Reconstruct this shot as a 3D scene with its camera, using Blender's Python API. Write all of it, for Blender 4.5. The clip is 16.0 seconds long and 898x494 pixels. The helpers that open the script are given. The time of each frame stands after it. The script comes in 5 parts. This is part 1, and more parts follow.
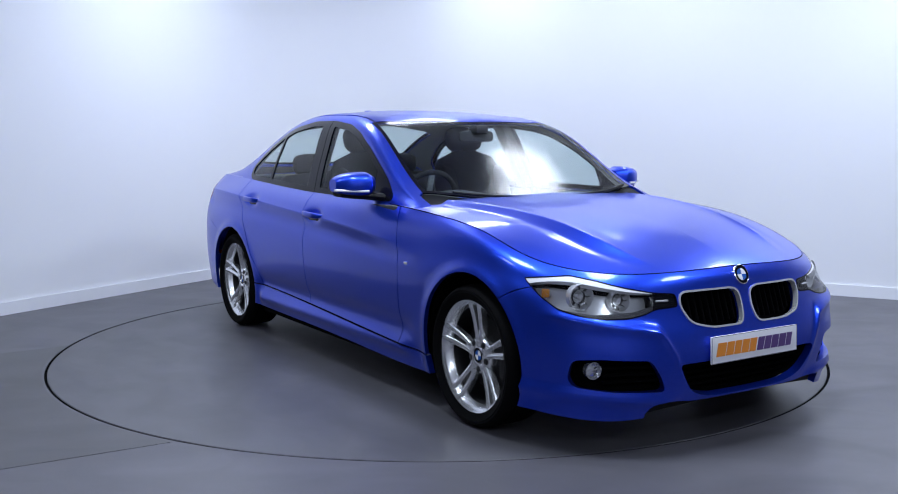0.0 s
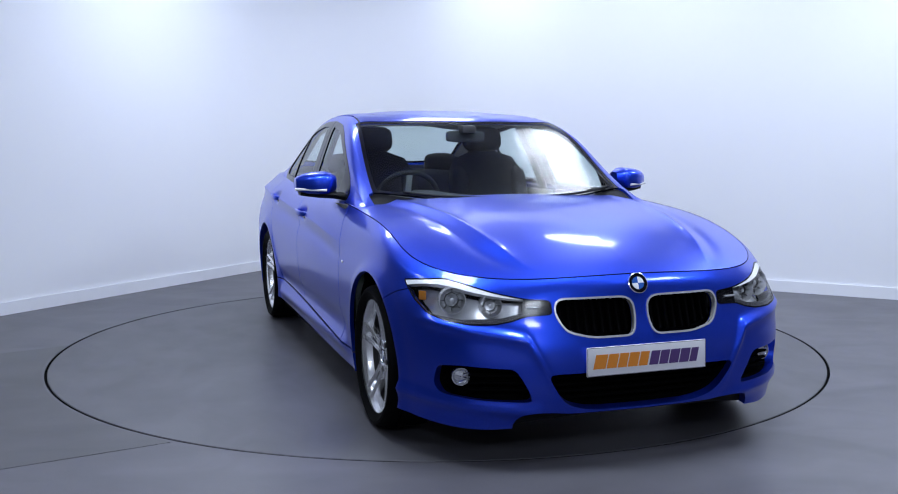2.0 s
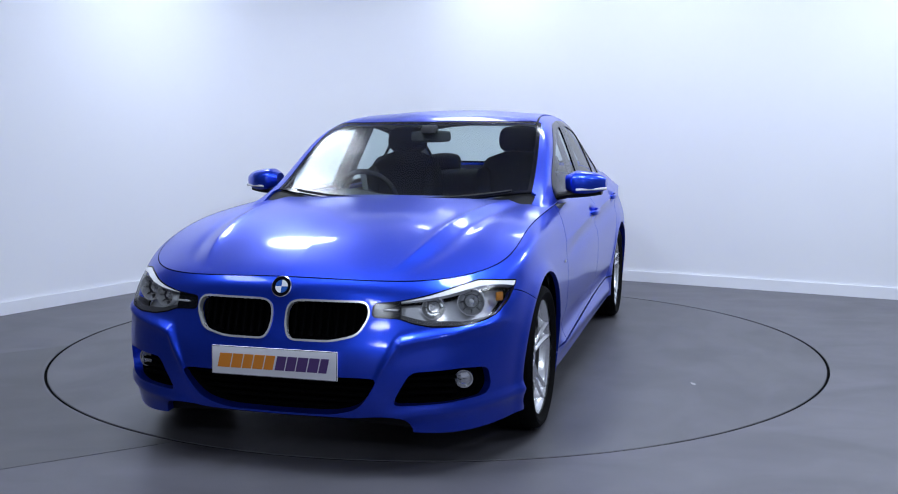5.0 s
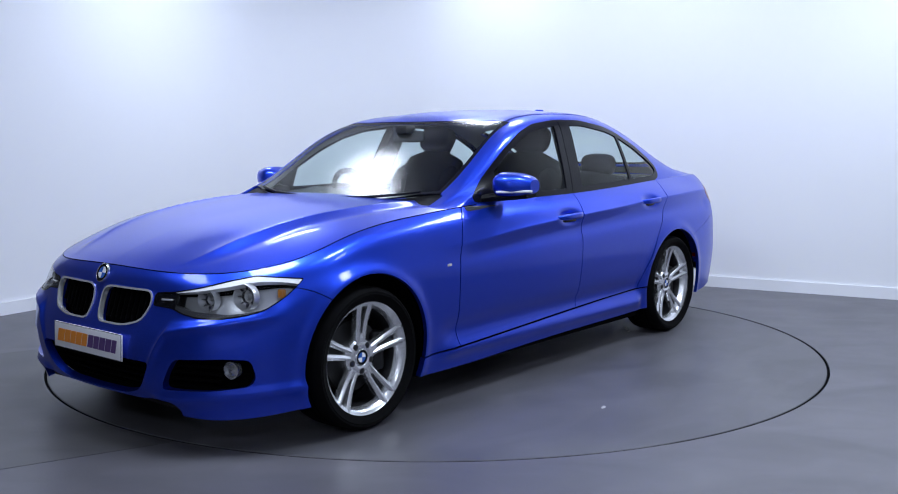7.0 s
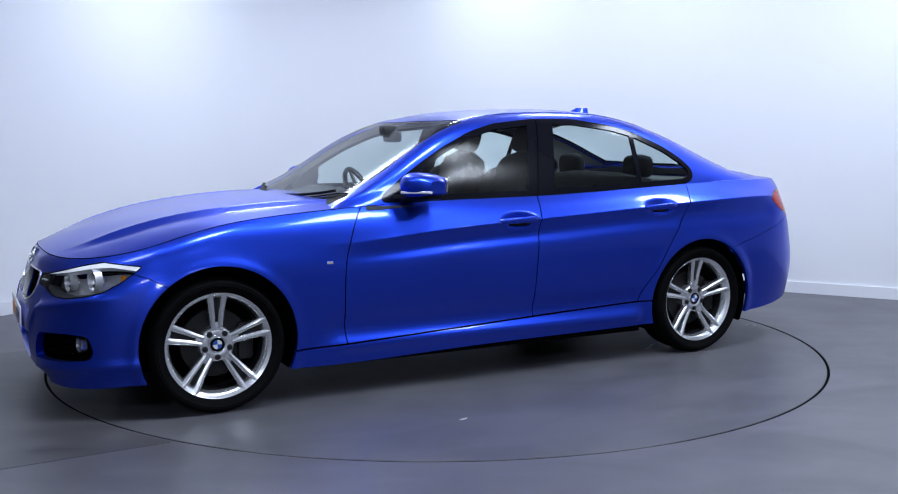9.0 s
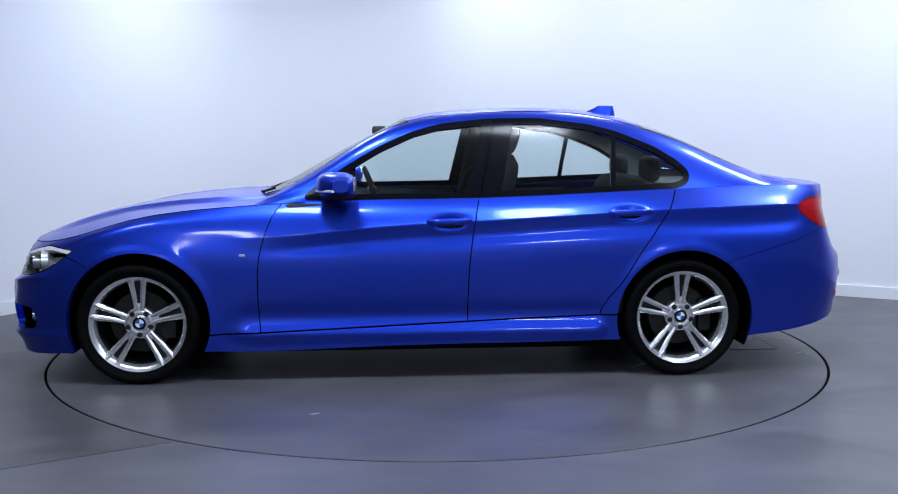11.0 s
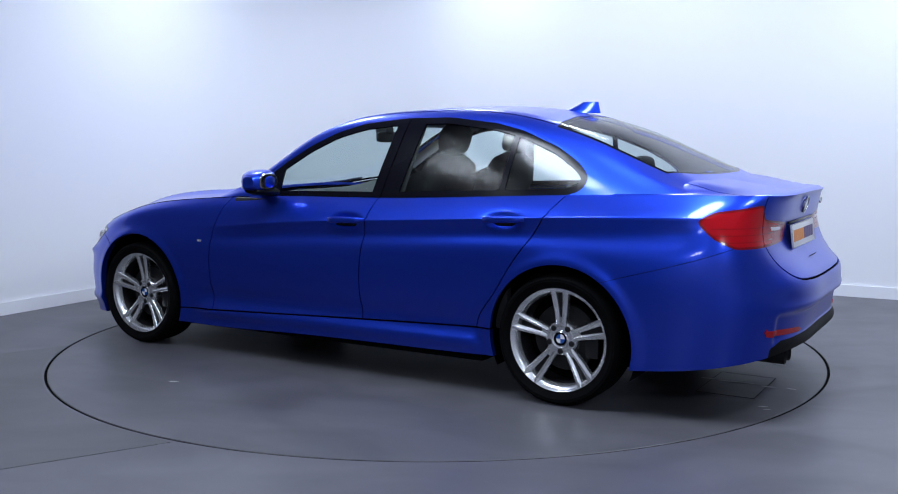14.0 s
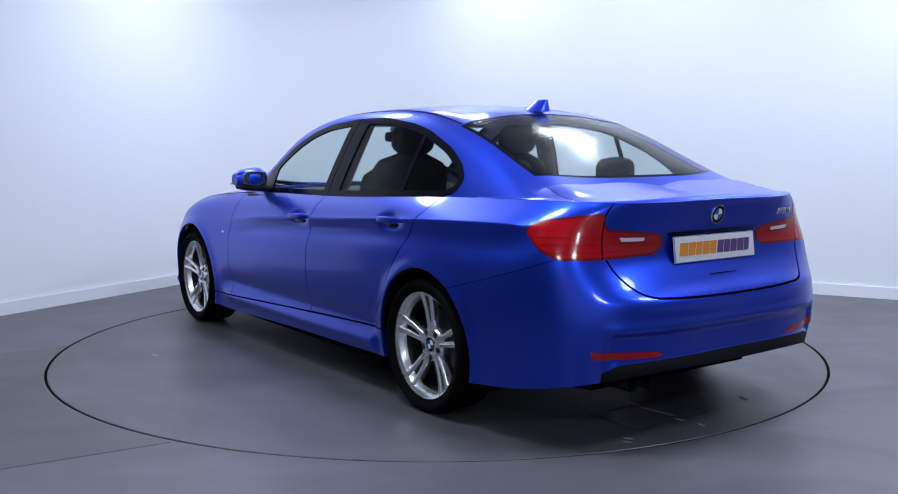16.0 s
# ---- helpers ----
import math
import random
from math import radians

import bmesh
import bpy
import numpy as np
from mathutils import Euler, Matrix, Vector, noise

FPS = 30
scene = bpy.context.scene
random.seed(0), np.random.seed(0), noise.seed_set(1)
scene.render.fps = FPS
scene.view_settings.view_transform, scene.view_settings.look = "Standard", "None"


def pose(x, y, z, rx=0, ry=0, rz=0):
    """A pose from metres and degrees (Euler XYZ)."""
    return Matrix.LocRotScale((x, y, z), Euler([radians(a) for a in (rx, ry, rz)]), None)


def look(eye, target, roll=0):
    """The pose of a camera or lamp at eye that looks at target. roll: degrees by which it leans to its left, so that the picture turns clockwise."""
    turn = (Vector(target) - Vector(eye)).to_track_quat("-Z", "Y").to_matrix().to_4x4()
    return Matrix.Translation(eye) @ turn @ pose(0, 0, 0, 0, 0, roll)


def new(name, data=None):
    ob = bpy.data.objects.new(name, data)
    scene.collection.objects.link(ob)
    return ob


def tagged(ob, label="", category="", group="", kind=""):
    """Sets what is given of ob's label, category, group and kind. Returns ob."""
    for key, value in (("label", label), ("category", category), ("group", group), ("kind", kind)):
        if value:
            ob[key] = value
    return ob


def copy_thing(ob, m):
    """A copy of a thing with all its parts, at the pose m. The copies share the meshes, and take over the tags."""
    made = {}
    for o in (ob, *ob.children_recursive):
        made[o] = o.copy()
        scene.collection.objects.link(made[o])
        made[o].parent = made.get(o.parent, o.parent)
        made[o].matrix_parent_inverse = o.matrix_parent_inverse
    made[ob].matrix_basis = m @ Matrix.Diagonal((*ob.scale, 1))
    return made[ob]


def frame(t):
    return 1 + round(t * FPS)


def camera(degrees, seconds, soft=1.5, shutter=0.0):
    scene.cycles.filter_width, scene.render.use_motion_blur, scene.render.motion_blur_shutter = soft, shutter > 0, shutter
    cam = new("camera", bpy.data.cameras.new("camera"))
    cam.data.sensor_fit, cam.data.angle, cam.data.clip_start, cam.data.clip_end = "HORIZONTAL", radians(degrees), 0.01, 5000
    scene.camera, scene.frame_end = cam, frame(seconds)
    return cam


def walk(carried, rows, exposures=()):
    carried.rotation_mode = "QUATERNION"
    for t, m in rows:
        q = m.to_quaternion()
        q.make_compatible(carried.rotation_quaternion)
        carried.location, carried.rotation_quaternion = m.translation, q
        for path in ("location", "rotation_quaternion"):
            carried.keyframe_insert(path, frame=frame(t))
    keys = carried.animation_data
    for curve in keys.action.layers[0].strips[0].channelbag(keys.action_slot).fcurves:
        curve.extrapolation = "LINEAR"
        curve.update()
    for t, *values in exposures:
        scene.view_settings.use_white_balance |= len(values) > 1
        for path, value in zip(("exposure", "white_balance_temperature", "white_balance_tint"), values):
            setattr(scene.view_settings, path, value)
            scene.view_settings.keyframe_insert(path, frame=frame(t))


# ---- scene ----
# ------------------------------------------------------------------ camera
cam = camera(49.8, 16.0, soft=1.05)
EYE = (0.0, -5.887, 1.236)
YAW, PITCH = radians(-0.631), radians(-6.254)
AIM = (EYE[0] - math.sin(YAW) * math.cos(PITCH), EYE[1] + math.cos(YAW) * math.cos(PITCH), EYE[2] + math.sin(PITCH))
walk(cam, [(0, look(EYE, AIM, -0.115)), (16, look(EYE, AIM, -0.115))], [(0, 0.0), (16, 0.0)])

# ------------------------------------------------------------------ light
world = bpy.data.worlds.new("dark_hall")
scene.world = world
world.use_nodes = True
world.node_tree.nodes["Background"].inputs[0].default_value = (0.02, 0.022, 0.03, 1)
world.node_tree.nodes["Background"].inputs[1].default_value = 0.3
CEIL = 3.3


def downlight(x, y, watts, size=0.80, colour=(0.73, 0.83, 1.0)):
    data = bpy.data.lights.new("downlight_lamp", "AREA")
    data.shape, data.size, data.energy, data.color = "DISK", size, watts, colour
    ob = new("downlight_lamp", data)
    ob.matrix_world = pose(x, y, CEIL - 0.045)


# round ceiling downlights: place in plan and power
DOWNLIGHTS = [(-1.45, 1.5, 36), (0.15, 2.5, 18), (1.45, 1.40, 24), (3.2, 0.2, 56), (3.2, -2.6, 46),
              (-1.7, -7.2, 62), (1.9, -7.0, 66), (-2.6, -2.2, 16), (-0.8, -2.0, 56), (1.0, -2.0, 60)]
for x_d, y_d, w_d in DOWNLIGHTS:
    downlight(x_d, y_d, w_d)


# ------------------------------------------------------------------ materials
def mat(name, colour, rough=0.5, metal=0.0, coat=0.0, spec=0.5, vary=0.0, scale=8.0, bump=0.0, bscale=60.0, emit=None, power=0.0, rvary=0.0):
    m = bpy.data.materials.new(name)
    m.use_nodes = True
    nt = m.node_tree
    b = nt.nodes["Principled BSDF"]
    b.inputs["Base Color"].default_value = (*colour, 1)
    b.inputs["Roughness"].default_value = rough
    b.inputs["Metallic"].default_value = metal
    b.inputs["Coat Weight"].default_value = coat
    b.inputs["Coat Roughness"].default_value = 0.03
    b.inputs["Specular IOR Level"].default_value = spec
    if emit:
        b.inputs["Emission Color"].default_value = (*emit, 1)
        b.inputs["Emission Strength"].default_value = power
    tc = nt.nodes.new("ShaderNodeTexCoord")
    if vary or rvary:
        n1 = nt.nodes.new("ShaderNodeTexNoise")
        n1.inputs["Scale"].default_value, n1.inputs["Detail"].default_value = scale, 6
        nt.links.new(tc.outputs["Object"], n1.inputs["Vector"])
        if vary:
            ramp = nt.nodes.new("ShaderNodeMix")
            ramp.data_type = "RGBA"
            ramp.inputs[6].default_value = (*[c * (1 - vary) for c in colour], 1)
            ramp.inputs[7].default_value = (*[min(1, c * (1 + vary)) for c in colour], 1)
            nt.links.new(n1.outputs["Fac"], ramp.inputs[0])
            nt.links.new(ramp.outputs[2], b.inputs["Base Color"])
        if rvary:
            mr = nt.nodes.new("ShaderNodeMapRange")
            mr.inputs["To Min"].default_value, mr.inputs["To Max"].default_value = rough - rvary, rough + rvary
            nt.links.new(n1.outputs["Fac"], mr.inputs["Value"])
            nt.links.new(mr.outputs[0], b.inputs["Roughness"])
    if bump:
        n2 = nt.nodes.new("ShaderNodeTexNoise")
        n2.inputs["Scale"].default_value, n2.inputs["Detail"].default_value = bscale, 4
        bp = nt.nodes.new("ShaderNodeBump")
        bp.inputs["Strength"].default_value, bp.inputs["Distance"].default_value = bump, 0.004
        nt.links.new(tc.outputs["Object"], n2.inputs["Vector"])
        nt.links.new(n2.outputs["Fac"], bp.inputs["Height"])
        nt.links.new(bp.outputs[0], b.inputs["Normal"])
    return m


def glass_mat(name, tint, gloss=0.028):
    m = bpy.data.materials.new(name)
    m.use_nodes = True
    nt = m.node_tree
    nt.nodes.clear()
    out = nt.nodes.new("ShaderNodeOutputMaterial")
    mix = nt.nodes.new("ShaderNodeMixShader")
    tr = nt.nodes.new("ShaderNodeBsdfTransparent")
    gl = nt.nodes.new("ShaderNodeBsdfGlossy")
    lw = nt.nodes.new("ShaderNodeLayerWeight")
    lw.inputs["Blend"].default_value = 0.5
    po = nt.nodes.new("ShaderNodeMath")
    po.operation, po.inputs[1].default_value = "POWER", 5.0
    fr = nt.nodes.new("ShaderNodeMapRange")
    fr.inputs["To Min"].default_value, fr.inputs["To Max"].default_value = gloss, 0.9
    nt.links.new(lw.outputs["Facing"], po.inputs[0])
    nt.links.new(po.outputs[0], fr.inputs["Value"])
    tr.inputs[0].default_value = (*tint, 1)
    gl.inputs["Roughness"].default_value = 0.16
    nt.links.new(fr.outputs[0], mix.inputs[0])
    nt.links.new(tr.outputs[0], mix.inputs[1])
    nt.links.new(gl.outputs[0], mix.inputs[2])
    nt.links.new(mix.outputs[0], out.inputs[0])
    return m


def paint_mat():
    """Metallic car paint: fine flakes under a clear coat."""
    m = mat("blue_metallic_paint", (0.012, 0.055, 0.60), 0.36, 0.88, 0.6)
    m.node_tree.nodes["Principled BSDF"].inputs["Coat Roughness"].default_value = 0.085
    nt = m.node_tree
    b = nt.nodes["Principled BSDF"]
    tc = nt.nodes.new("ShaderNodeTexCoord")
    vo = nt.nodes.new("ShaderNodeTexVoronoi")
    vo.inputs["Scale"].default_value = 900
    mx = nt.nodes.new("ShaderNodeMix")
    mx.data_type = "RGBA"
    mx.inputs[6].default_value = (0.008, 0.042, 0.50, 1)
    mx.inputs[7].default_value = (0.014, 0.064, 0.70, 1)
    sep = nt.nodes.new("ShaderNodeSeparateColor")
    nt.links.new(tc.outputs["Object"], vo.inputs["Vector"])
    nt.links.new(vo.outputs["Color"], sep.inputs[0])
    nt.links.new(sep.outputs[0], mx.inputs[0])
    nt.links.new(mx.outputs[2], b.inputs["Base Color"])
    return m


PAINT = paint_mat()
BLACK = mat("black_plastic", (0.005, 0.005, 0.006), 0.55, spec=0.15, bump=0.05, bscale=400, vary=0.15)
GLOSSBLACK = mat("gloss_black_trim", (0.004, 0.004, 0.007), 0.16, spec=0.15)
# near-black: the shade of openings and gaps put into the colour
DARK = mat("void_shade_black", (0.0022, 0.0022, 0.0026), 0.95, spec=0.03)
BOWL = mat("lamp_reflector", (0.92, 0.93, 0.95), 0.24, 0.65)
RUBBER = mat("tyre_rubber", (0.003, 0.003, 0.0035), 0.75, spec=0.06, vary=0.25, scale=30, bump=0.1, bscale=200)
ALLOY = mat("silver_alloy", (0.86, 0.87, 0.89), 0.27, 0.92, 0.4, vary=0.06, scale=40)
# near-black copy of the alloy: shade behind the spokes put into the colour
ALLOYSHADE = mat("painted_shade_alloy", (0.008, 0.008, 0.010), 0.5, 0.2, vary=0.2, scale=30)
STEEL = mat("brake_steel", (0.014, 0.014, 0.015), 0.55, 0.3, vary=0.25, scale=60)
CHROME = mat("chrome", (0.85, 0.86, 0.88), 0.09, 1.0)
SATIN = mat("satin_chrome", (0.86, 0.87, 0.90), 0.25, 0.7)
LAMPGREY = mat("lamp_housing", (0.055, 0.055, 0.062), 0.35, 0.3)
AMBER = mat("amber_lens", (0.75, 0.28, 0.03), 0.2)
REDLENS = mat("red_lens", (0.38, 0.002, 0.007), 0.2, coat=0.45, spec=0.3, vary=0.1, scale=60)
REDRIB = mat("red_lens_rib", (0.27, 0.002, 0.005), 0.2, coat=0.45, spec=0.3)
REDDARK = mat("dark_red_lens", (0.16, 0.002, 0.005), 0.2, coat=0.45, spec=0.3)
CLEARLENS = mat("white_lens", (0.72, 0.72, 0.75), 0.15, coat=1.0)
GLASS = glass_mat("tinted_glass", (0.82, 0.90, 0.88))
LAMPGLASS = glass_mat("clear_lens", (0.97, 0.98, 0.99), 0.03)
SEAT = mat("black_seat_leather", (0.016, 0.016, 0.019), 0.75, spec=0.15, bump=0.03, bscale=250, vary=0.2)
CABIN = mat("cabin_plastic", (0.022, 0.023, 0.026), 0.6, bump=0.1, bscale=500, vary=0.15)
LINING = mat("roof_lining", (0.32, 0.32, 0.33), 0.95, bump=0.1, bscale=600)
PLATEWHITE = mat("white_plate", (0.80, 0.80, 0.84), 0.3, coat=0.4)
ORANGE = mat("orange_print", (0.80, 0.27, 0.03), 0.4)
PURPLE = mat("purple_print", (0.10, 0.05, 0.19), 0.4)
BADGEBLUE = mat("badge_blue", (0.02, 0.10, 0.42), 0.2, coat=1.0)
FOGLAMP = mat("fog_lamp_glass", (0.55, 0.56, 0.60), 0.2, 0.8, 0.5)
BROWWHITE = mat("brow_white", (0.86, 0.87, 0.90), 0.25, coat=0.6)
BADGEWHITE = mat("badge_white", (0.80, 0.82, 0.86), 0.2, coat=1.0)
WALLPAINT = mat("white_wall_paint", (0.80, 0.81, 0.84), 0.75, vary=0.02, scale=1.3, bump=0.03, bscale=300)
SKIRTING = mat("white_gloss_skirting", (0.82, 0.83, 0.86), 0.35, vary=0.03, scale=5)
BACKWALL = mat("light_grey_wall_paint", (0.55, 0.55, 0.57), 0.8, vary=0.05, scale=2)
# dark so that the car side reflecting this unseen wall stays dim
SHADEWALL = mat("unseen_side_wall_dark", (0.07, 0.07, 0.075), 0.8, vary=0.05, scale=2)
CEILING = mat("white_ceiling_paint", (0.76, 0.77, 0.80), 0.9, vary=0.05, scale=3)
PANEL = mat("lit_panel", (0.9, 0.9, 0.9), 0.6, emit=(0.88, 0.93, 1.0), power=5.0)


# ------------------------------------------------------------------ mesh helpers
def link_mesh(name, verts, faces, material, parent=None, label="", smooth=True, normals=None):
    me = bpy.data.meshes.new(name)
    me.from_pydata([tuple(v) for v in verts], [], [tuple(f) for f in faces])
    me.materials.append(material)
    me.update()
    if smooth:
        me.shade_smooth()
    if normals is not None:
        me.normals_split_custom_set_from_vertices([tuple(n) for n in normals])
    ob = new(name, me)
    if parent:
        ob.parent = parent
    if label:
        ob["label"] = label
    return ob


def part(name, bm, material, parent=None, label="", smooth=True):
    bmesh.ops.recalc_face_normals(bm, faces=bm.faces)
    me = bpy.data.meshes.new(name)
    bm.to_mesh(me)
    bm.free()
    me.materials.append(material)
    if smooth:
        me.shade_smooth()
        me.set_sharp_from_angle(angle=radians(38))
    ob = new(name, me)
    if parent:
        ob.parent = parent
    if label:
        ob["label"] = label
    return ob


def box(bm, x, y, z, sx, sy, sz, m=Matrix(), bev=0.0, seg=2):
    """A box of the given size round its middle, its edges rounded."""
    r = bmesh.ops.create_cube(bm, size=1.0, matrix=m @ pose(x, y, z) @ Matrix.Diagonal((sx, sy, sz, 1)))
    if bev:
        es = list({e for v in r["verts"] for e in v.link_edges})
        bmesh.ops.bevel(bm, geom=es, offset=bev, segments=seg, profile=0.5, affect="EDGES")
    return bm


def lathe(bm, profile, n=64, m=Matrix(), closed=False):
    """Turns a profile of (radius, height) round z."""
    rings = []
    for r, h in profile:
        rings.append([bm.verts.new(m @ Vector((r * math.cos(2 * math.pi * i / n), r * math.sin(2 * math.pi * i / n), h))) for i in range(n)])
    pairs = list(zip(rings, rings[1:])) + ([(rings[-1], rings[0])] if closed else [])
    for a, b in pairs:
        for i in range(n):
            bm.faces.new((a[i], a[(i + 1) % n], b[(i + 1) % n], b[i]))
    return rings


def prism(bm, outline, z0, z1, m=Matrix(), bev=0.0):
    """A plate of the given outline between two heights."""
    lo = [bm.verts.new(m @ Vector((x, y, z0))) for x, y in outline]
    hi = [bm.verts.new(m @ Vector((x, y, z1))) for x, y in outline]
    top = bm.faces.new(hi)
    bm.faces.new(lo[::-1])
    n = len(lo)
    for i in range(n):
        bm.faces.new((lo[i], lo[(i + 1) % n], hi[(i + 1) % n], hi[i]))
    if bev:
        bmesh.ops.bevel(bm, geom=list(top.edges), offset=bev, segments=2, profile=0.5, affect="EDGES")
    return bm


# ------------------------------------------------------------------ the studio
TABLE_R = 2.248
LEFT_DIR, RIGHT_DIR = Vector((0.507, 0.862)), Vector((0.866, -0.5))
CORNER = Vector((-1.198, 4.275))
COVE = 1.2


def wall_line():
    """The room's back corner in plan: one straight wall, a rounded corner, another straight wall."""
    a, b = CORNER - LEFT_DIR * COVE, CORNER + RIGHT_DIR * COVE
    mid = CORNER - LEFT_DIR * COVE + RIGHT_DIR * COVE
    pts = [CORNER - LEFT_DIR * 4.5, a]
    u, v = (a - mid), (b - mid)
    for i in range(1, 24):
        t = math.pi / 2 * i / 24
        pts.append(mid + u * math.cos(t) + v * math.sin(t))
    pts += [b, CORNER + RIGHT_DIR * 11.0]
    return pts


def extrude_line(name, pts, z0, z1, thick, material, label, category):
    """A wall of that thickness along a line in plan, behind it."""
    n = len(pts)
    nor = []
    for i in range(n):
        d = (pts[min(i + 1, n - 1)] - pts[max(i - 1, 0)]).normalized()
        nor.append(Vector((-d.y, d.x)))
    bm = bmesh.new()
    rows = [[bm.verts.new((p.x + q.x * o, p.y + q.y * o, z)) for p, q in zip(pts, nor)] for o, z in ((0, z0), (0, z1), (thick, z1), (thick, z0))]
    for a, b in zip(rows, rows[1:] + rows[:1]):
        for i in range(n - 1):
            bm.faces.new((a[i], a[i + 1], b[i + 1], b[i]))
    for i in (0, n - 1):
        bm.faces.new([r[i] for r in rows])
    return tagged(part(name, bm, material), label, category, kind="structure")


WALL = wall_line()
extrude_line("wall_back", WALL, 0.0, CEIL, 0.15, WALLPAINT, "smooth white studio wall with a rounded corner", "wall")
inner = []
for i, p in enumerate(WALL):
    d = (WALL[min(i + 1, len(WALL) - 1)] - WALL[max(i - 1, 0)]).normalized()
    inner.append(p - Vector((-d.y, d.x)) * 0.018)
extrude_line("baseboard", inner, 0.0, 0.092, 0.016, SKIRTING, "low white skirting board along the studio wall", "skirting")
# unseen dark wall, added to take light off the car's left-facing side
extrude_line("wall_side_added", [Vector((-5.2, -9.2)), WALL[0]], 0.0, CEIL, 0.15, SHADEWALL, "unseen dark grey wall added to dim car reflections", "wall")
extrude_line("wall_front", [WALL[-1], Vector((7.0, -8.9)), Vector((-5.2, -9.2))], 0.0, CEIL, 0.15, BACKWALL, "plain light grey studio wall behind the camera", "wall")

bm = bmesh.new()
box(bm, 0, -1.5, CEIL + 0.1, 24, 20, 0.2)
tagged(part("ceiling", bm, CEILING, smooth=False), "plain white studio ceiling", "ceiling", kind="structure")


def floor_mat(name, colour, scale, wear=0.12):
    m = mat(name, colour, 0.40, spec=0.4, vary=wear, scale=scale, rvary=0.08, bump=0.04, bscale=900)
    nt = m.node_tree
    b = nt.nodes["Principled BSDF"]
    tc = nt.nodes.new("ShaderNodeTexCoord")
    st = nt.nodes.new("ShaderNodeTexNoise")
    st.inputs["Scale"].default_value, st.inputs["Detail"].default_value, st.inputs["Distortion"].default_value = 1.9, 10, 0.8
    mp = nt.nodes.new("ShaderNodeMapping")
    mp.inputs["Scale"].default_value = (1.0, 1.9, 1.0)
    mr = nt.nodes.new("ShaderNodeMapRange")
    mr.inputs["From Min"].default_value, mr.inputs["From Max"].default_value = 0.35, 0.7
    mr.inputs["To Min"].default_value, mr.inputs["To Max"].default_value = 0.80, 1.12
    mx = nt.nodes.new("ShaderNodeMix")
    mx.data_type, mx.blend_type = "RGBA", "MULTIPLY"
    mx.inputs[0].default_value = 1.0
    old = b.inputs["Base Color"].links[0].from_socket
    nt.links.new(tc.outputs["Object"], mp.inputs[0])
    nt.links.new(mp.outputs[0], st.inputs["Vector"])
    nt.links.new(st.outputs["Fac"], mr.inputs["Value"])
    nt.links.new(old, mx.inputs[6])
    nt.links.new(mr.outputs[0], mx.inputs[7])
    nt.links.new(mx.outputs[2], b.inputs["Base Color"])
    return m


FLOOR = floor_mat("grey_vinyl_floor", (0.098, 0.095, 0.110), 3.0)
FLOORDARK = floor_mat("worn_grey_vinyl", (0.072, 0.070, 0.075), 5.0, 0.42)
TABLETOP = floor_mat("turntable_vinyl", (0.088, 0.086, 0.097), 2.5)

# floor with a round opening
bm = bmesh.new()
N = 160
ring_in = [bm.verts.new(((TABLE_R + 0.008) * math.cos(2 * math.pi * i / N), (TABLE_R + 0.008) * math.sin(2 * math.pi * i / N), 0)) for i in range(N)]
ring_lo = [bm.verts.new((v.co.x, v.co.y, -0.06)) for v in ring_in]
ring_mid = [bm.verts.new((v.co.x * 1.6, v.co.y * 1.6, 0)) for v in ring_in]
ring_out = [bm.verts.new((v.co.x * 6.2, v.co.y * 6.2, 0)) for v in ring_in]
for a, b in ((ring_lo, ring_in), (ring_in, ring_mid), (ring_mid, ring_out)):
    for i in range(N):
        bm.faces.new((a[i], a[(i + 1) % N], b[(i + 1) % N], b[i]))
tagged(part("floor", bm, FLOOR), "grey vinyl studio floor with faint scuffs", "floor", kind="structure")
bm = bmesh.new()
lathe(bm, [(0.0, -0.055), (TABLE_R + 0.05, -0.055)], 96)
tagged(part("turntable_pit", bm, DARK), "dark pit below the turntable", "pit", kind="structure")

# near-black ring added just below floor level, standing for shade in the gap
bm = bmesh.new()
lathe(bm, [(TABLE_R - 0.0066, -0.003), (TABLE_R - 0.004, -0.0022), (TABLE_R + 0.005, -0.0022), (TABLE_R + 0.0076, -0.003)], N)
tagged(part("turntable_gap_ring", bm, DARK), "near-black ring for the shade in the turntable gap", "seal", kind="structure")

# the turning disc, flush with the floor
turntable = new("turntable")
tagged(turntable, "round grey vehicle turntable set flush into the floor", "turntable")
bm = bmesh.new()
lathe(bm, [(0.0, 0.0), (1.0, 0.0), (TABLE_R - 0.010, 0.0), (TABLE_R - 0.007, -0.003), (TABLE_R - 0.007, -0.05)], N)
part("disc", bm, TABLETOP, turntable)

# darker worn sheet beside the turntable
bm = bmesh.new()
a0, a1 = math.radians(182), math.radians(241)
arc = [((TABLE_R + 0.02) * math.cos(a0 + (a1 - a0) * i / 30), (TABLE_R + 0.02) * math.sin(a0 + (a1 - a0) * i / 30)) for i in range(31)]
prism(bm, arc + [(-3.6, -3.44), (-4.6, -1.6)], 0.0004, 0.0016)
tagged(part("floor_patch", bm, FLOORDARK, smooth=False), "darker worn strip of grey vinyl flooring", "floor", kind="structure")

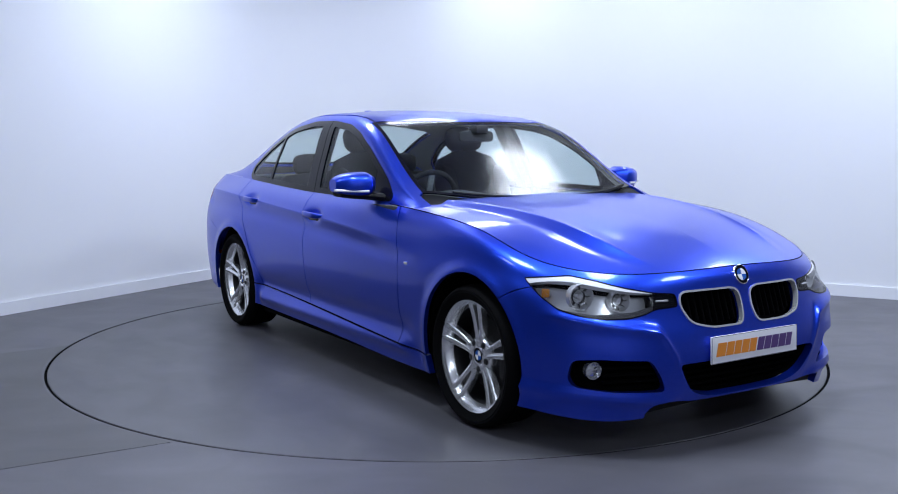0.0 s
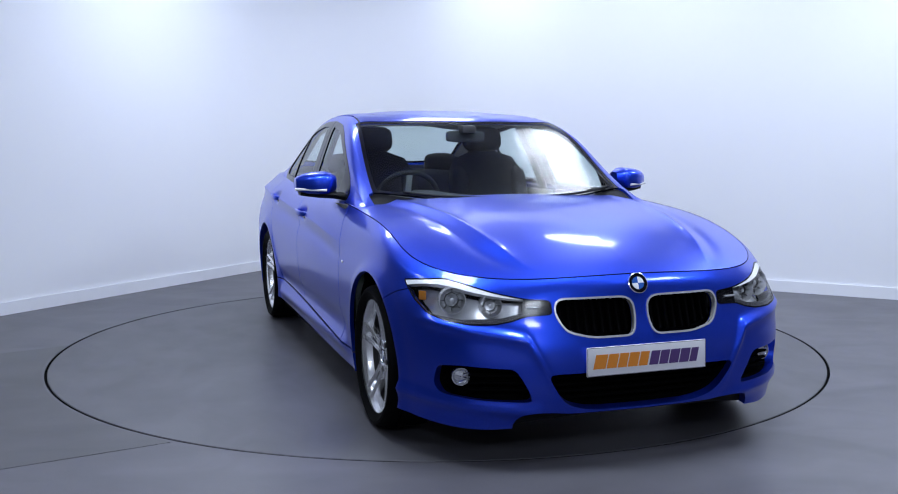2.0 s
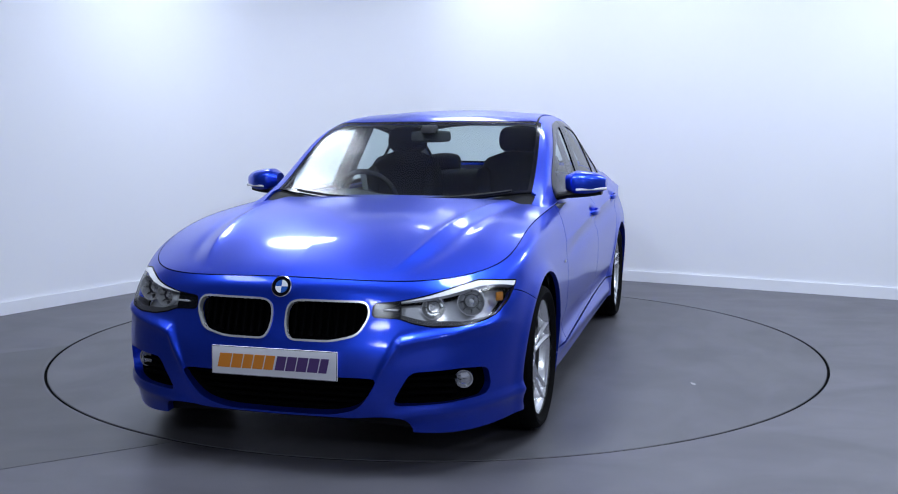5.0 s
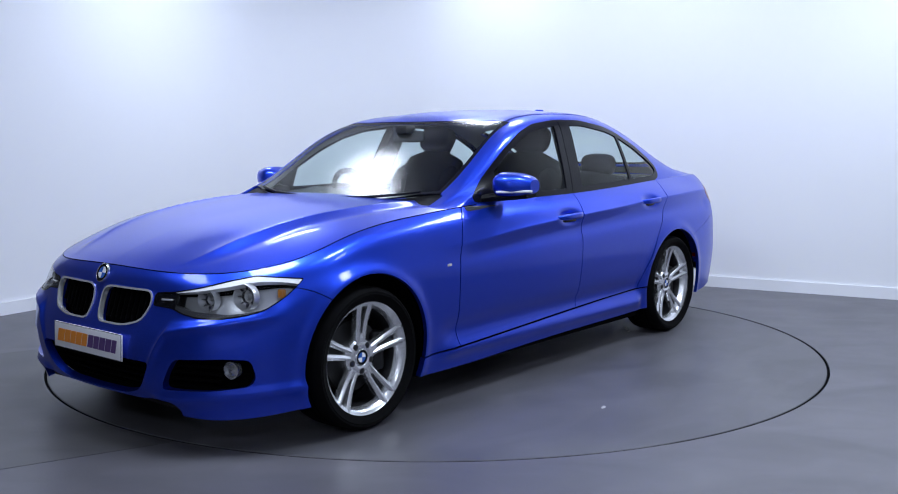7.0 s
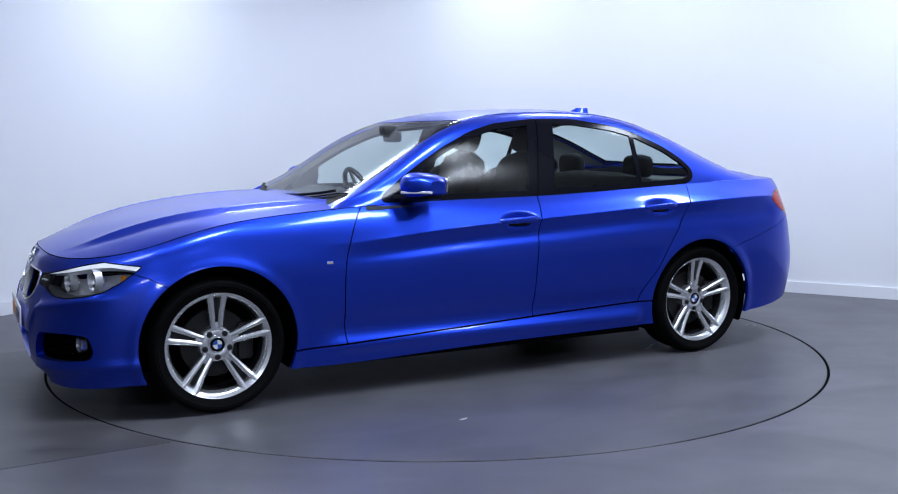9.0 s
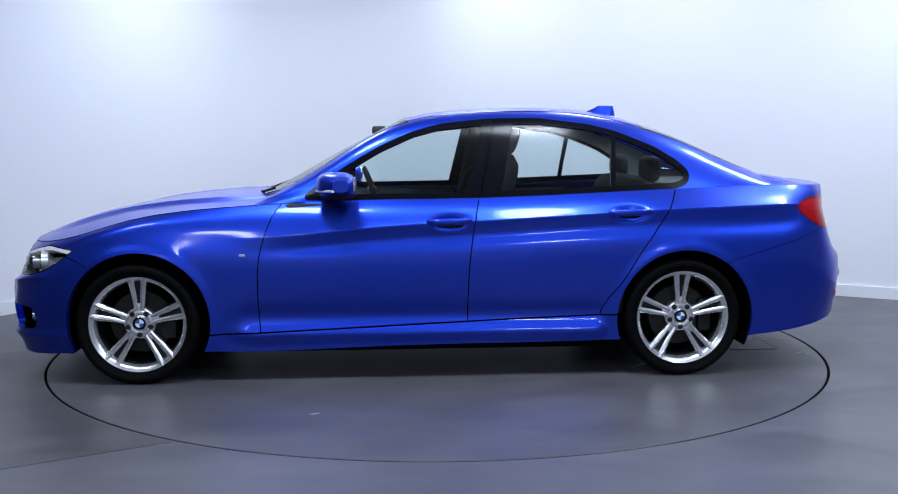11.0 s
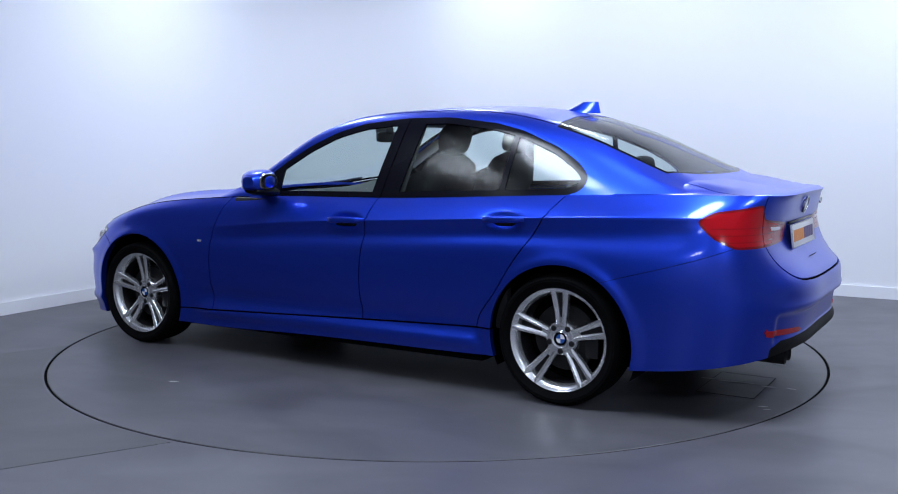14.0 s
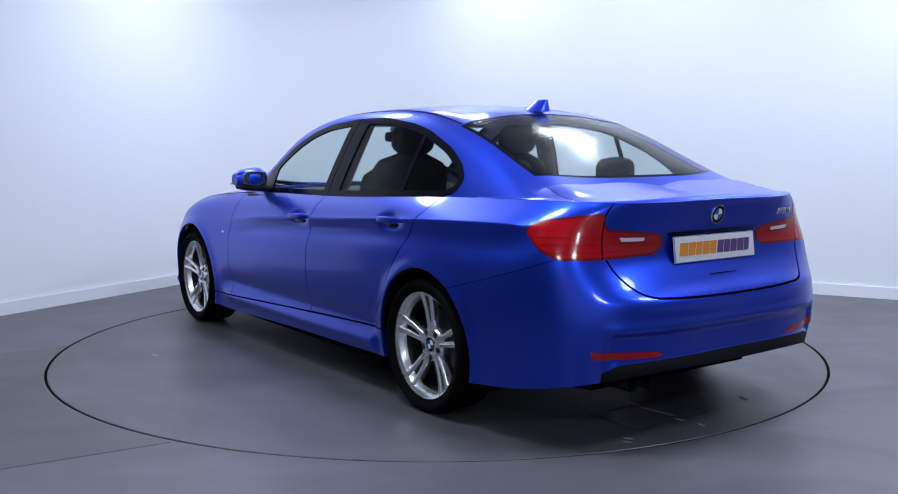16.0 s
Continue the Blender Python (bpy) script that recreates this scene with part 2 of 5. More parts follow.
# round downlights on the ceiling
for x_d, y_d, w_d in DOWNLIGHTS:
    th = new("ceiling_light")
    th.matrix_basis = pose(x_d, y_d, CEIL)
    tagged(th, "round white ceiling downlight, switched on", "ceiling light", "ceiling downlights")
    bm = bmesh.new()
    lathe(bm, [(.405, -.036), (.410, -.042), (.435, -.038), (.442, -.02), (.442, -.002)], 48)
    part("trim_ring", bm, SKIRTING, th)
    bm = bmesh.new()
    lathe(bm, [(.0005, -.034), (.406, -.034)], 48)
    part("diffuser", bm, PANEL, th, "glowing white diffuser")

# access hatch and scuffs let into the turntable
HATCH = mat("hatch_joint", (0.035, 0.034, 0.038), 0.8)
SCUFF = mat("pale_scuff", (0.42, 0.41, 0.41), 0.6, vary=0.4, scale=60)
bm = bmesh.new()
prism(bm, [(-1.722, -.10), (-2.0, -.10), (-2.0, .365), (-1.722, .365)], .0004, .0018)
hatch = part("hatch", bm, TABLETOP, turntable, "flush rectangular access hatch", smooth=False)
for x, y, sx, sy in ((-1.72, .13, .004, .47), (-2.002, .13, .003, .47), (-1.86, .366, .284, .004), (-1.86, -.101, .284, .003)):
    bm = bmesh.new()
    box(bm, x, y, .0016, sx, sy, .0016)
    part("joint", bm, HATCH, hatch, smooth=False)
for x, y, l, w, a in ((-1.70, .080, .08, .014, 5), (-1.84, .088, .20, .016, 4), (-2.01, .105, .07, .016, 8), (-2.12, .09, .05, .012, -10), (-2.07, .49, .05, .014, 20), (-2.10, .53, .04, .010, 30),
                     (-1.77, -.33, .05, .014, 12), (-1.95, -.43, .06, .018, -20), (-1.09, .70, .10, .020, 35), (-1.02, .76, .05, .012, 10), (-1.15, .66, .03, .012, 70), (.66, 1.55, .05, .02, 20)):
    bm = bmesh.new()
    n = 14
    rag = [1 + .5 * noise.noise(Vector((x * 9, y * 9, i * .7))) for i in range(n)]
    prism(bm, [(l / 2 * rag[i] * math.cos(2 * math.pi * i / n), w / 2 * rag[i] * math.sin(2 * math.pi * i / n)) for i in range(n)], .0026, .0034, pose(x, y, 0, 0, 0, a))
    part("scuff", bm, SCUFF, turntable, "pale scuff mark", smooth=False)


# ------------------------------------------------------------------ car body surfaces
# car space: x ahead from the middle of the wheelbase, y to its left, z up; the turntable's axis lies off that middle
OFF = Vector((0.183, 0.055, 0.0))
car = new("car")
tagged(car, "shiny metallic blue saloon car with silver alloy wheels on a turntable", "car")


def weights(knots, query):
    """The matrix that takes values at the knots to a natural cubic spline's values at the query."""
    k, q = np.asarray(knots, float), np.asarray(query, float)
    n, h = len(k), np.diff(k)
    a, r = np.eye(n), np.zeros((n, n))
    for i in range(1, n - 1):
        a[i, i - 1], a[i, i], a[i, i + 1] = h[i - 1], 2 * (h[i - 1] + h[i]), h[i]
        r[i, i - 1], r[i, i], r[i, i + 1] = 6 / h[i - 1], -6 / h[i - 1] - 6 / h[i], 6 / h[i]
    m = np.linalg.solve(a, r)
    j = np.clip(np.searchsorted(k, q, side="right") - 1, 0, n - 2)
    t0, t1, e = (q - k[j])[:, None], (k[j + 1] - q)[:, None], np.eye(n)
    hj = h[j][:, None]
    return (m[j] * t1**3 + m[j + 1] * t0**3) / (6 * hj) + (e[j] / hj - m[j] * hj / 6) * t1 + (e[j + 1] / hj - m[j + 1] * hj / 6) * t0


def curve(points):
    """A smooth function through a few (x, value) pairs."""
    p = sorted(points)
    k, v = [a for a, _ in p], np.array([b for _, b in p])
    return lambda x: weights(k, np.clip(np.atleast_1d(x), k[0], k[-1])) @ v


def normals_of(g):
    n = np.cross(np.gradient(g, axis=0), np.gradient(g, axis=1))
    return n / np.maximum(np.linalg.norm(n, axis=2, keepdims=True), 1e-9)


# Rails run from the middle of the nose round the left side to the middle of the tail.
BOTTOM = [(2.15, 0, .175), (2.13, .36, .165), (2.03, .65, .140), (1.80, .835, .160), (1.4, .885, .18), (.95, .872, .163), (.3, .878, .176),
          (-.4, .878, .187), (-1.0, .883, .195), (-1.41, .90, .21), (-1.85, .885, .215), (-2.25, .755, .27), (-2.40, .49, .31), (-2.42, 0, .31)]
LOWER = [(2.185, 0, .32), (2.17, .36, .31), (2.065, .665, .33), (1.82, .845, .34), (1.4, .90, .38), (.95, .885, .335), (.3, .880, .335),
         (-.4, .882, .34), (-1.0, .893, .36), (-1.41, .915, .40), (-1.85, .90, .42), (-2.27, .775, .46), (-2.42, .50, .47), (-2.445, 0, .47)]
MIDDLE = [(2.175, 0, .46), (2.16, .36, .45), (2.055, .665, .47), (1.82, .848, .48), (1.4, .905, .52), (.95, .897, .50), (.3, .902, .52),
          (-.4, .905, .54), (-1.0, .910, .57), (-1.41, .920, .58), (-1.85, .905, .60), (-2.25, .78, .62), (-2.40, .50, .615), (-2.425, 0, .61)]
UPPER = [(2.14, 0, .56), (2.125, .36, .545), (2.02, .66, .56), (1.80, .838, .60), (1.4, .900, .66), (.95, .896, .64), (.3, .900, .67),
         (-.4, .903, .70), (-1.0, .908, .73), (-1.41, .912, .735), (-1.85, .888, .74), (-2.23, .765, .77), (-2.295, .48, .77), (-2.305, 0, .77)]
CREASE = [(2.115, 0, .65), (2.095, .36, .635), (1.985, .645, .65), (1.765, .82, .675), (1.4, .875, .755), (.95, .878, .745), (.3, .884, .785),
          (-.4, .886, .825), (-1.0, .885, .857), (-1.41, .880, .877), (-1.85, .845, .89), (-2.20, .735, .895), (-2.305, .48, .90), (-2.32, 0, .90)]
SHOULDER = [(2.10, 0, .69), (2.075, .36, .68), (1.962, .632, .684), (1.748, .80, .720), (1.4, .850, .815), (.95, .850, .840), (.3, .852, .875),
            (-.4, .852, .892), (-1.0, .845, .918), (-1.41, .83, .935), (-1.85, .79, .945), (-2.20, .70, .955), (-2.318, .47, .962), (-2.335, 0, .962)]
BELT = [(2.075, 0, .717), (2.05, .36, .710), (1.935, .615, .714), (1.735, .765, .752), (1.4, .805, .846), (.95, .807, .900), (.3, .803, .932),
        (-.4, .803, .942), (-1.0, .793, .965), (-1.41, .772, .982), (-1.85, .735, .992), (-2.20, .66, .993), (-2.33, .45, .987), (-2.355, 0, .990)]
RAILS = [BOTTOM, LOWER, MIDDLE, UPPER, CREASE, SHOULDER, BELT]


def mirrored(rail):
    m = lambda p: (p[0], -p[1], p[2])
    return [m(rail[2]), m(rail[1]), *rail, m(rail[-2]), m(rail[-3])]


R = np.array([mirrored(r) for r in RAILS])
steps = np.linalg.norm(np.diff(R[2][:, :2], axis=0), axis=1)
KU = np.concatenate([[0], np.cumsum(steps)])
KU -= KU[2]
ULEN = KU[-3]
NU = 520
US = np.linspace(0, ULEN, NU)
WU = weights(KU, US)
KV = np.concatenate([[0], np.cumsum(np.linalg.norm(np.diff(R[:, 2:-2], axis=0), axis=2).mean(1))])
VS = np.concatenate([np.linspace(KV[i], KV[i + 1], 13)[: (13 if i == 5 else 12)] for i in range(6)])
side_grid = np.einsum("un,rnc->urc", WU, R)
side_grid = np.einsum("vr,urc->uvc", weights(KV, VS), side_grid)
mid_curve = np.einsum("un,nc->uc", WU, R[2])


def u_front(y):
    h = mid_curve[: NU // 3]
    return float(np.interp(y, h[:, 1], US[: NU // 3]))


def u_rear(y):
    h = mid_curve[2 * NU // 3:]
    return float(np.interp(y, h[::-1, 1], US[2 * NU // 3:][::-1]))


def u_side(x):
    return float(np.interp(-x, -mid_curve[:, 0], US))


def ramp(x, a, b):
    t = np.clip((x - a) / (b - a), 0, 1)
    return t * t * (3 - 2 * t)


# the sharp shoulder line through the door handles, and the skirt line above the sill
n0 = normals_of(side_grid)
xs = side_grid[:, :, 0]
fade = ramp(-xs, -1.0, -0.3) * (1 - ramp(-xs, 1.95, 2.15))
dv = np.abs(VS - KV[4])[None, :]
below = np.where(VS[None, :] < KV[4], 1, 0)
side_grid = side_grid + n0 * (fade * (0.013 * np.exp(-dv / 0.028) - below * 0.018 * np.exp(-((dv - 0.06) / 0.045) ** 2)))[:, :, None]
fade2 = ramp(-xs, -0.98, -0.8) * (1 - ramp(-xs, 0.95, 1.03))
side_grid = side_grid + n0 * (fade2 * 0.020 * (np.exp(-((side_grid[:, :, 2] - 0.25) / 0.035) ** 2) - 0.8 * np.exp(-((side_grid[:, :, 2] - 0.345) / 0.05) ** 2)))[:, :, None]
# flared lips round the wheel openings
for cx in (1.400, -1.423):
    rr = np.hypot(side_grid[:, :, 0] - cx, side_grid[:, :, 2] - 0.313)
    side_grid = side_grid + n0 * (0.010 * np.exp(-((rr - 0.364) / 0.035) ** 2))[:, :, None]
# front bumper: hollow round the outer air intakes, ridge over them
fy, fz = np.abs(side_grid[:, :, 1]), side_grid[:, :, 2]
front = (side_grid[:, :, 0] > 1.6)
ridge_z = np.interp(fy, [.36, .42, .475, .533, .672, .81], [.25, .385, .478, .492, .515, .545])
side_grid = side_grid + n0 * (front * 0.020 * np.where(fz > ridge_z, np.exp(-((fz - ridge_z) / 0.030) ** 2), np.exp(-np.abs(fz - ridge_z) / 0.022)) * ramp(fy, 0.34, 0.5) * (1 - ramp(fy, 0.76, 0.85)))[:, :, None]
ledge_z = 0.221 + 0.092 * (fy - 0.39)
side_grid = side_grid + n0 * (front * 0.016 * np.where(fz > ledge_z, np.exp(-np.abs(fz - ledge_z) / 0.012), np.exp(-((fz - ledge_z) / 0.035) ** 2)) * ramp(fy, 0.36, 0.46))[:, :, None]
# rear bumper: ridge above the reflectors
rear = side_grid[:, :, 0] < -1.9
side_grid = side_grid + n0 * (rear * 0.009 * np.exp(-((fz - 0.60) / 0.035) ** 2) * (1 - ramp(fy, .55, .75)))[:, :, None]
side_grid = side_grid - n0 * (rear * 0.020 * ramp(-fz, -0.495, -0.455) * ramp(fz, 0.33, 0.37) * (1 - ramp(fy, 0.64, 0.68)))[:, :, None]
side_grid = side_grid + n0 * (rear * 0.008 * np.exp(-((fz - 0.50) / 0.020) ** 2) * (1 - ramp(fy, 0.62, 0.70)))[:, :, None]
# hollows behind the door handles
HANDLES = [(-.185, .822), (-1.125, .862)]
for hx, hz in HANDLES:
    side_grid = side_grid - n0 * (0.020 * np.exp(-((np.abs(side_grid[:, :, 0] - hx) / .095) ** 2 + (np.abs(side_grid[:, :, 2] - hz) / .036) ** 2) ** 2) * (side_grid[:, :, 1] > .5))[:, :, None]
side_grid[0, :, 1] = 0
side_grid[-1, :, 1] = 0


def grid_mesh(g, extra):
    """Rows of position, normal and an extra number, and triangles."""
    a, b = g.shape[:2]
    rows = np.concatenate([g, normals_of(g), extra[:, :, None]], axis=2).reshape(-1, 7)
    i = np.arange(a * b).reshape(a, b)
    q = np.stack([i[:-1, :-1], i[1:, :-1], i[1:, 1:], i[:-1, 1:]], -1).reshape(-1, 4)
    return rows, np.concatenate([q[:, [0, 1, 2]], q[:, [0, 2, 3]]])


def split(rows, tris, fun):
    """Cuts the triangles along the line where fun(rows) is 0."""
    d = fun(rows)
    d = np.where(np.abs(d) < 1e-6, 1e-6, d)
    s = d[tris] > 0
    mixed = s.any(1) & ~s.all(1)
    keep, cut = tris[~mixed], tris[mixed]
    if not len(cut):
        return rows, tris
    sc = s[mixed]
    alone = np.where(sc.sum(1) == 1, sc.argmax(1), (~sc).argmax(1))
    k = np.arange(len(cut))
    a, b, c = cut[k, alone], cut[k, (alone + 1) % 3], cut[k, (alone + 2) % 3]
    e = np.concatenate([np.sort(np.stack([a, b], 1), 1), np.sort(np.stack([a, c], 1), 1)])
    uniq, inv = np.unique(e, axis=0, return_inverse=True)
    inv = inv.ravel()
    t = (d[uniq[:, 0]] / (d[uniq[:, 0]] - d[uniq[:, 1]]))[:, None]
    fresh = rows[uniq[:, 0]] * (1 - t) + rows[uniq[:, 1]] * t
    n = len(rows)
    ab, ac = inv[: len(cut)] + n, inv[len(cut):] + n
    made = np.concatenate([np.stack([a, ab, ac], 1), np.stack([ab, b, c], 1), np.stack([ab, c, ac], 1)])
    return np.concatenate([rows, fresh]), np.concatenate([keep, made])


def sd_poly(p, poly):
    """Signed distance of points to a polygon in the plane, negative inside."""
    v = np.asarray(poly, float)
    w = np.roll(v, -1, axis=0)
    best, inside = np.full(len(p), 1e9), np.zeros(len(p), bool)
    for a, b in zip(v, w):
        e, q = b - a, p - a
        t = np.clip((q @ e) / (e @ e), 0, 1)
        best = np.minimum(best, np.hypot(*(q - t[:, None] * e).T))
        cross = (a[1] > p[:, 1]) != (b[1] > p[:, 1])
        with np.errstate(divide="ignore", invalid="ignore"):
            inside ^= cross & (p[:, 0] < (b[0] - a[0]) * (p[:, 1] - a[1]) / (b[1] - a[1]) + a[0])
    return np.where(inside, -best, best)


def sd_line(p, line):
    """Distance of points to an open line."""
    v = np.asarray(line, float)
    best = np.full(len(p), 1e9)
    for a, b in zip(v[:-1], v[1:]):
        e, q = b - a, p - a
        t = np.clip((q @ e) / (e @ e), 0, 1)
        best = np.minimum(best, np.hypot(*(q - t[:, None] * e).T))
    return best


def signed_line(p, line):
    """Distance to an open line near it, with the sign of its side; far from it 1."""
    v = np.asarray(line, float)
    best, sign = np.full(len(p), 1e9), np.ones(len(p))
    for a, b in zip(v[:-1], v[1:]):
        e, q = b - a, p - a
        t = np.clip((q @ e) / (e @ e), 0, 1)
        d = np.hypot(*(q - t[:, None] * e).T)
        near = d < best
        best = np.where(near, d, best)
        sign = np.where(near, np.sign(e[0] * q[:, 1] - e[1] * q[:, 0] + 1e-12), sign)
    return np.where(best < 0.06, best * sign, 1.0)


def rounded(poly, r=0.02, n=4):
    """The polygon with its corners cut round."""
    out = []
    for i, p in enumerate(poly):
        p, a, b = Vector(p), Vector(poly[i - 1]), Vector(poly[(i + 1) % len(poly)])
        da, db = min(r, (a - p).length * 0.45), min(r, (b - p).length * 0.45)
        s, e = p + (a - p).normalized() * da, p + (b - p).normalized() * db
        for k in range(n + 1):
            t = k / n
            out.append(tuple(s * (1 - t) ** 2 + p * 2 * t * (1 - t) + e * t * t))
    return out


def smooth_line(pts, n=40):
    p = np.array(pts, float)
    k = np.concatenate([[0], np.cumsum(np.linalg.norm(np.diff(p, axis=0), axis=1))])
    return weights(k, np.linspace(0, k[-1], n)) @ p


XZ = lambda r: r[:, [0, 2]]
UZ = lambda r: r[:, [6, 2]]
XY = lambda r: r[:, [0, 1]]


def skin(name, rows, tris, material, sides="LR", lip=0.012, push=0.0, label="", parent=None, lipfun=None):
    """Links some triangles of a surface as panels with a turned-in edge. sides: L and R as two panels, or B for one across the middle."""
    used, idx = np.unique(tris, return_inverse=True)
    idx = idx.reshape(-1, 3)
    r = rows[used]
    pos, nor = r[:, :3] + r[:, 3:6] * push, r[:, 3:6]
    nor = nor / np.maximum(np.linalg.norm(nor, axis=1, keepdims=True), 1e-9)
    a, b = pos[idx[:, 1]] - pos[idx[:, 0]], pos[idx[:, 2]] - pos[idx[:, 0]]
    good = np.linalg.norm(np.cross(a, b), axis=1) > 1e-9
    idx = idx[good]
    e = np.sort(np.concatenate([idx[:, [0, 1]], idx[:, [1, 2]], idx[:, [2, 0]]]), axis=1)
    de = np.concatenate([idx[:, [0, 1]], idx[:, [1, 2]], idx[:, [2, 0]]])
    uniq, first, count = np.unique(e, axis=0, return_index=True, return_counts=True)
    rim = de[first[count == 1]]
    rim = rim[~((np.abs(pos[rim[:, 0], 1]) < 2e-3) & (np.abs(pos[rim[:, 1], 1]) < 2e-3))]
    v, n, f = pos, nor, idx
    if lip and len(rim):
        ends, where = np.unique(rim, return_inverse=True)
        where = where.reshape(-1, 2)
        k = len(v)
        out = pos[ends]
        v = np.concatenate([v, out, out - nor[ends] * lip])
        side = np.cross(pos[rim[:, 1]] - pos[rim[:, 0]], nor[rim[:, 0]])
        acc = np.zeros((len(ends), 3))
        np.add.at(acc, where[:, 0], side)
        np.add.at(acc, where[:, 1], side)
        acc /= np.maximum(np.linalg.norm(acc, axis=1, keepdims=True), 1e-9)
        n = np.concatenate([n, acc, acc])
        m = len(ends)
        p0, p1 = where[:, 0] + k, where[:, 1] + k
        f = np.concatenate([f, np.stack([p1, p0, p0 + m], 1), np.stack([p1, p0 + m, p1 + m], 1)])
    made = []
    flip = np.array([1, -1, 1])
    def outward(vv, nn, ff):
        fn = np.cross(vv[ff[:, 1]] - vv[ff[:, 0]], vv[ff[:, 2]] - vv[ff[:, 0]])
        bad = (fn * nn[ff].mean(1)).sum(1) < 0
        ff = ff.copy()
        ff[bad] = ff[bad][:, ::-1]
        return ff
    o = np.array(OFF)
    if sides == "B":
        vv, nn = np.concatenate([v, v * flip]), np.concatenate([n, n * flip])
        ff = np.concatenate([f, f[:, ::-1] + len(v)])
        made.append(link_mesh(name, vv + o, outward(vv, nn, ff), material, parent or car, label, normals=nn))
    else:
        for s in sides:
            g = flip if s == "R" else np.array([1, 1, 1])
            vv, nn = v * g, n * g
            made.append(link_mesh(name, vv + o, outward(vv, nn, f), material, parent or car, label, normals=nn))
    return made


# ---- outlines on the body side
GAP = 0.0028
ARCHES = [(1.400, 0.318, 0.361), (-1.423, 0.308, 0.360)]
arch = lambda i: (lambda r: np.hypot(r[:, 0] - ARCHES[i][0], r[:, 2] - ARCHES[i][1]) - ARCHES[i][2] + 10 * (r[:, 1] < 0.6))
UF, UX, UR = u_front, u_side, u_rear
KIDNEY = rounded([(UF(.345), .640), (UF(.06), .640), (UF(.026), .615), (UF(.024), .545), (UF(.045), .487), (UF(.22), .487), (UF(.325), .512), (UF(.365), .59)], 0.035)
HEADLAMP = rounded([(UF(.366), .632), (UF(.47), .641), (UF(.58), .661), (UF(.69), .689), (UF(.765), .706), (UX(1.77), .690), (UX(1.845), .620), (UF(.80), .576), (UF(.75), .557),
                    (UF(.67), .544), (UF(.585), .545), (UF(.52), .557), (UF(.47), .575), (UF(.366), .580)], 0.016)
INTAKE = rounded([(-0.3, .362), (UF(.40), .362), (UF(.395), .335), (UF(.33), .238), (UF(.22), .208), (-0.3, .203)], 0.05)
FOGHOLE = rounded([(UF(.525), .386), (UF(.70), .394), (UF(.775), .386), (UF(.787), .31), (UF(.77), .278), (UF(.66), .264), (UF(.455), .256), (UF(.485), .32)], 0.025)
TAIL = rounded([(UX(-2.05), .886), (UX(-2.13), .925), (UR(.69), .950), (UR(.655), .952), (UR(.635), .888), (UR(.36), .862), (UR(.315), .845), (UR(.318), .80),
                (UR(.37), .772), (UR(.68), .768), (UX(-2.21), .768), (UX(-2.125), .810)], 0.03)
LIDSEAM = UR(.648)
DOOR_F = smooth_line([(.655, .94), (.70, .886), (.755, .77), (.787, .65), (.797, .50), (.795, .38), (.785, .25)])
DOOR_B = smooth_line([(-.350, .96), (-.325, .86), (-.305, .74), (-.288, .60), (-.28, .25)])
DOOR_C = smooth_line([(-1.405, .99), (-1.36, .92), (-1.285, .80), (-1.17, .64), (-1.075, .49), (-.99, .375), (-.965, .28)])
SILL = smooth_line([(1.10, .250), (.81, .260), (-.21, .300), (-1.10, .332)])
WINGLINE = smooth_line([(1.78, .660), (1.70, .635), (1.60, .575)])
TAILLINE = smooth_line([(-1.60, .592), (-1.75, .635), (-1.92, .682), (-2.14, .752), (-2.2, .775)])
LIDLINE = smooth_line([(UR(.655), 1.2), (UR(.650), .96), (UR(.642), .80), (UR(.615), .735), (UR(.565), .672), (UR(.505), .630), (UR(.40), .612), (UR(.2), .604), (ULEN + .3, .602)], 60)
REFLECTOR = rounded([(UR(.735), .414), (UR(.45), .398), (UR(.40), .382), (UR(.45), .374), (UR(.72), .384)], 0.006)
VALANCE = [(UR(.70), .20), (UR(.69), .33), (UR(.62), .355), (UR(.40), .362), (ULEN + .3, .362), (ULEN + .3, .1)]
CHIN = rounded([(-0.3, .1), (-0.3, .196), (UF(.30), .200), (UF(.44), .214), (UF(.50), .205), (UF(.53), .17), (UF(.53), .1)], 0.02)

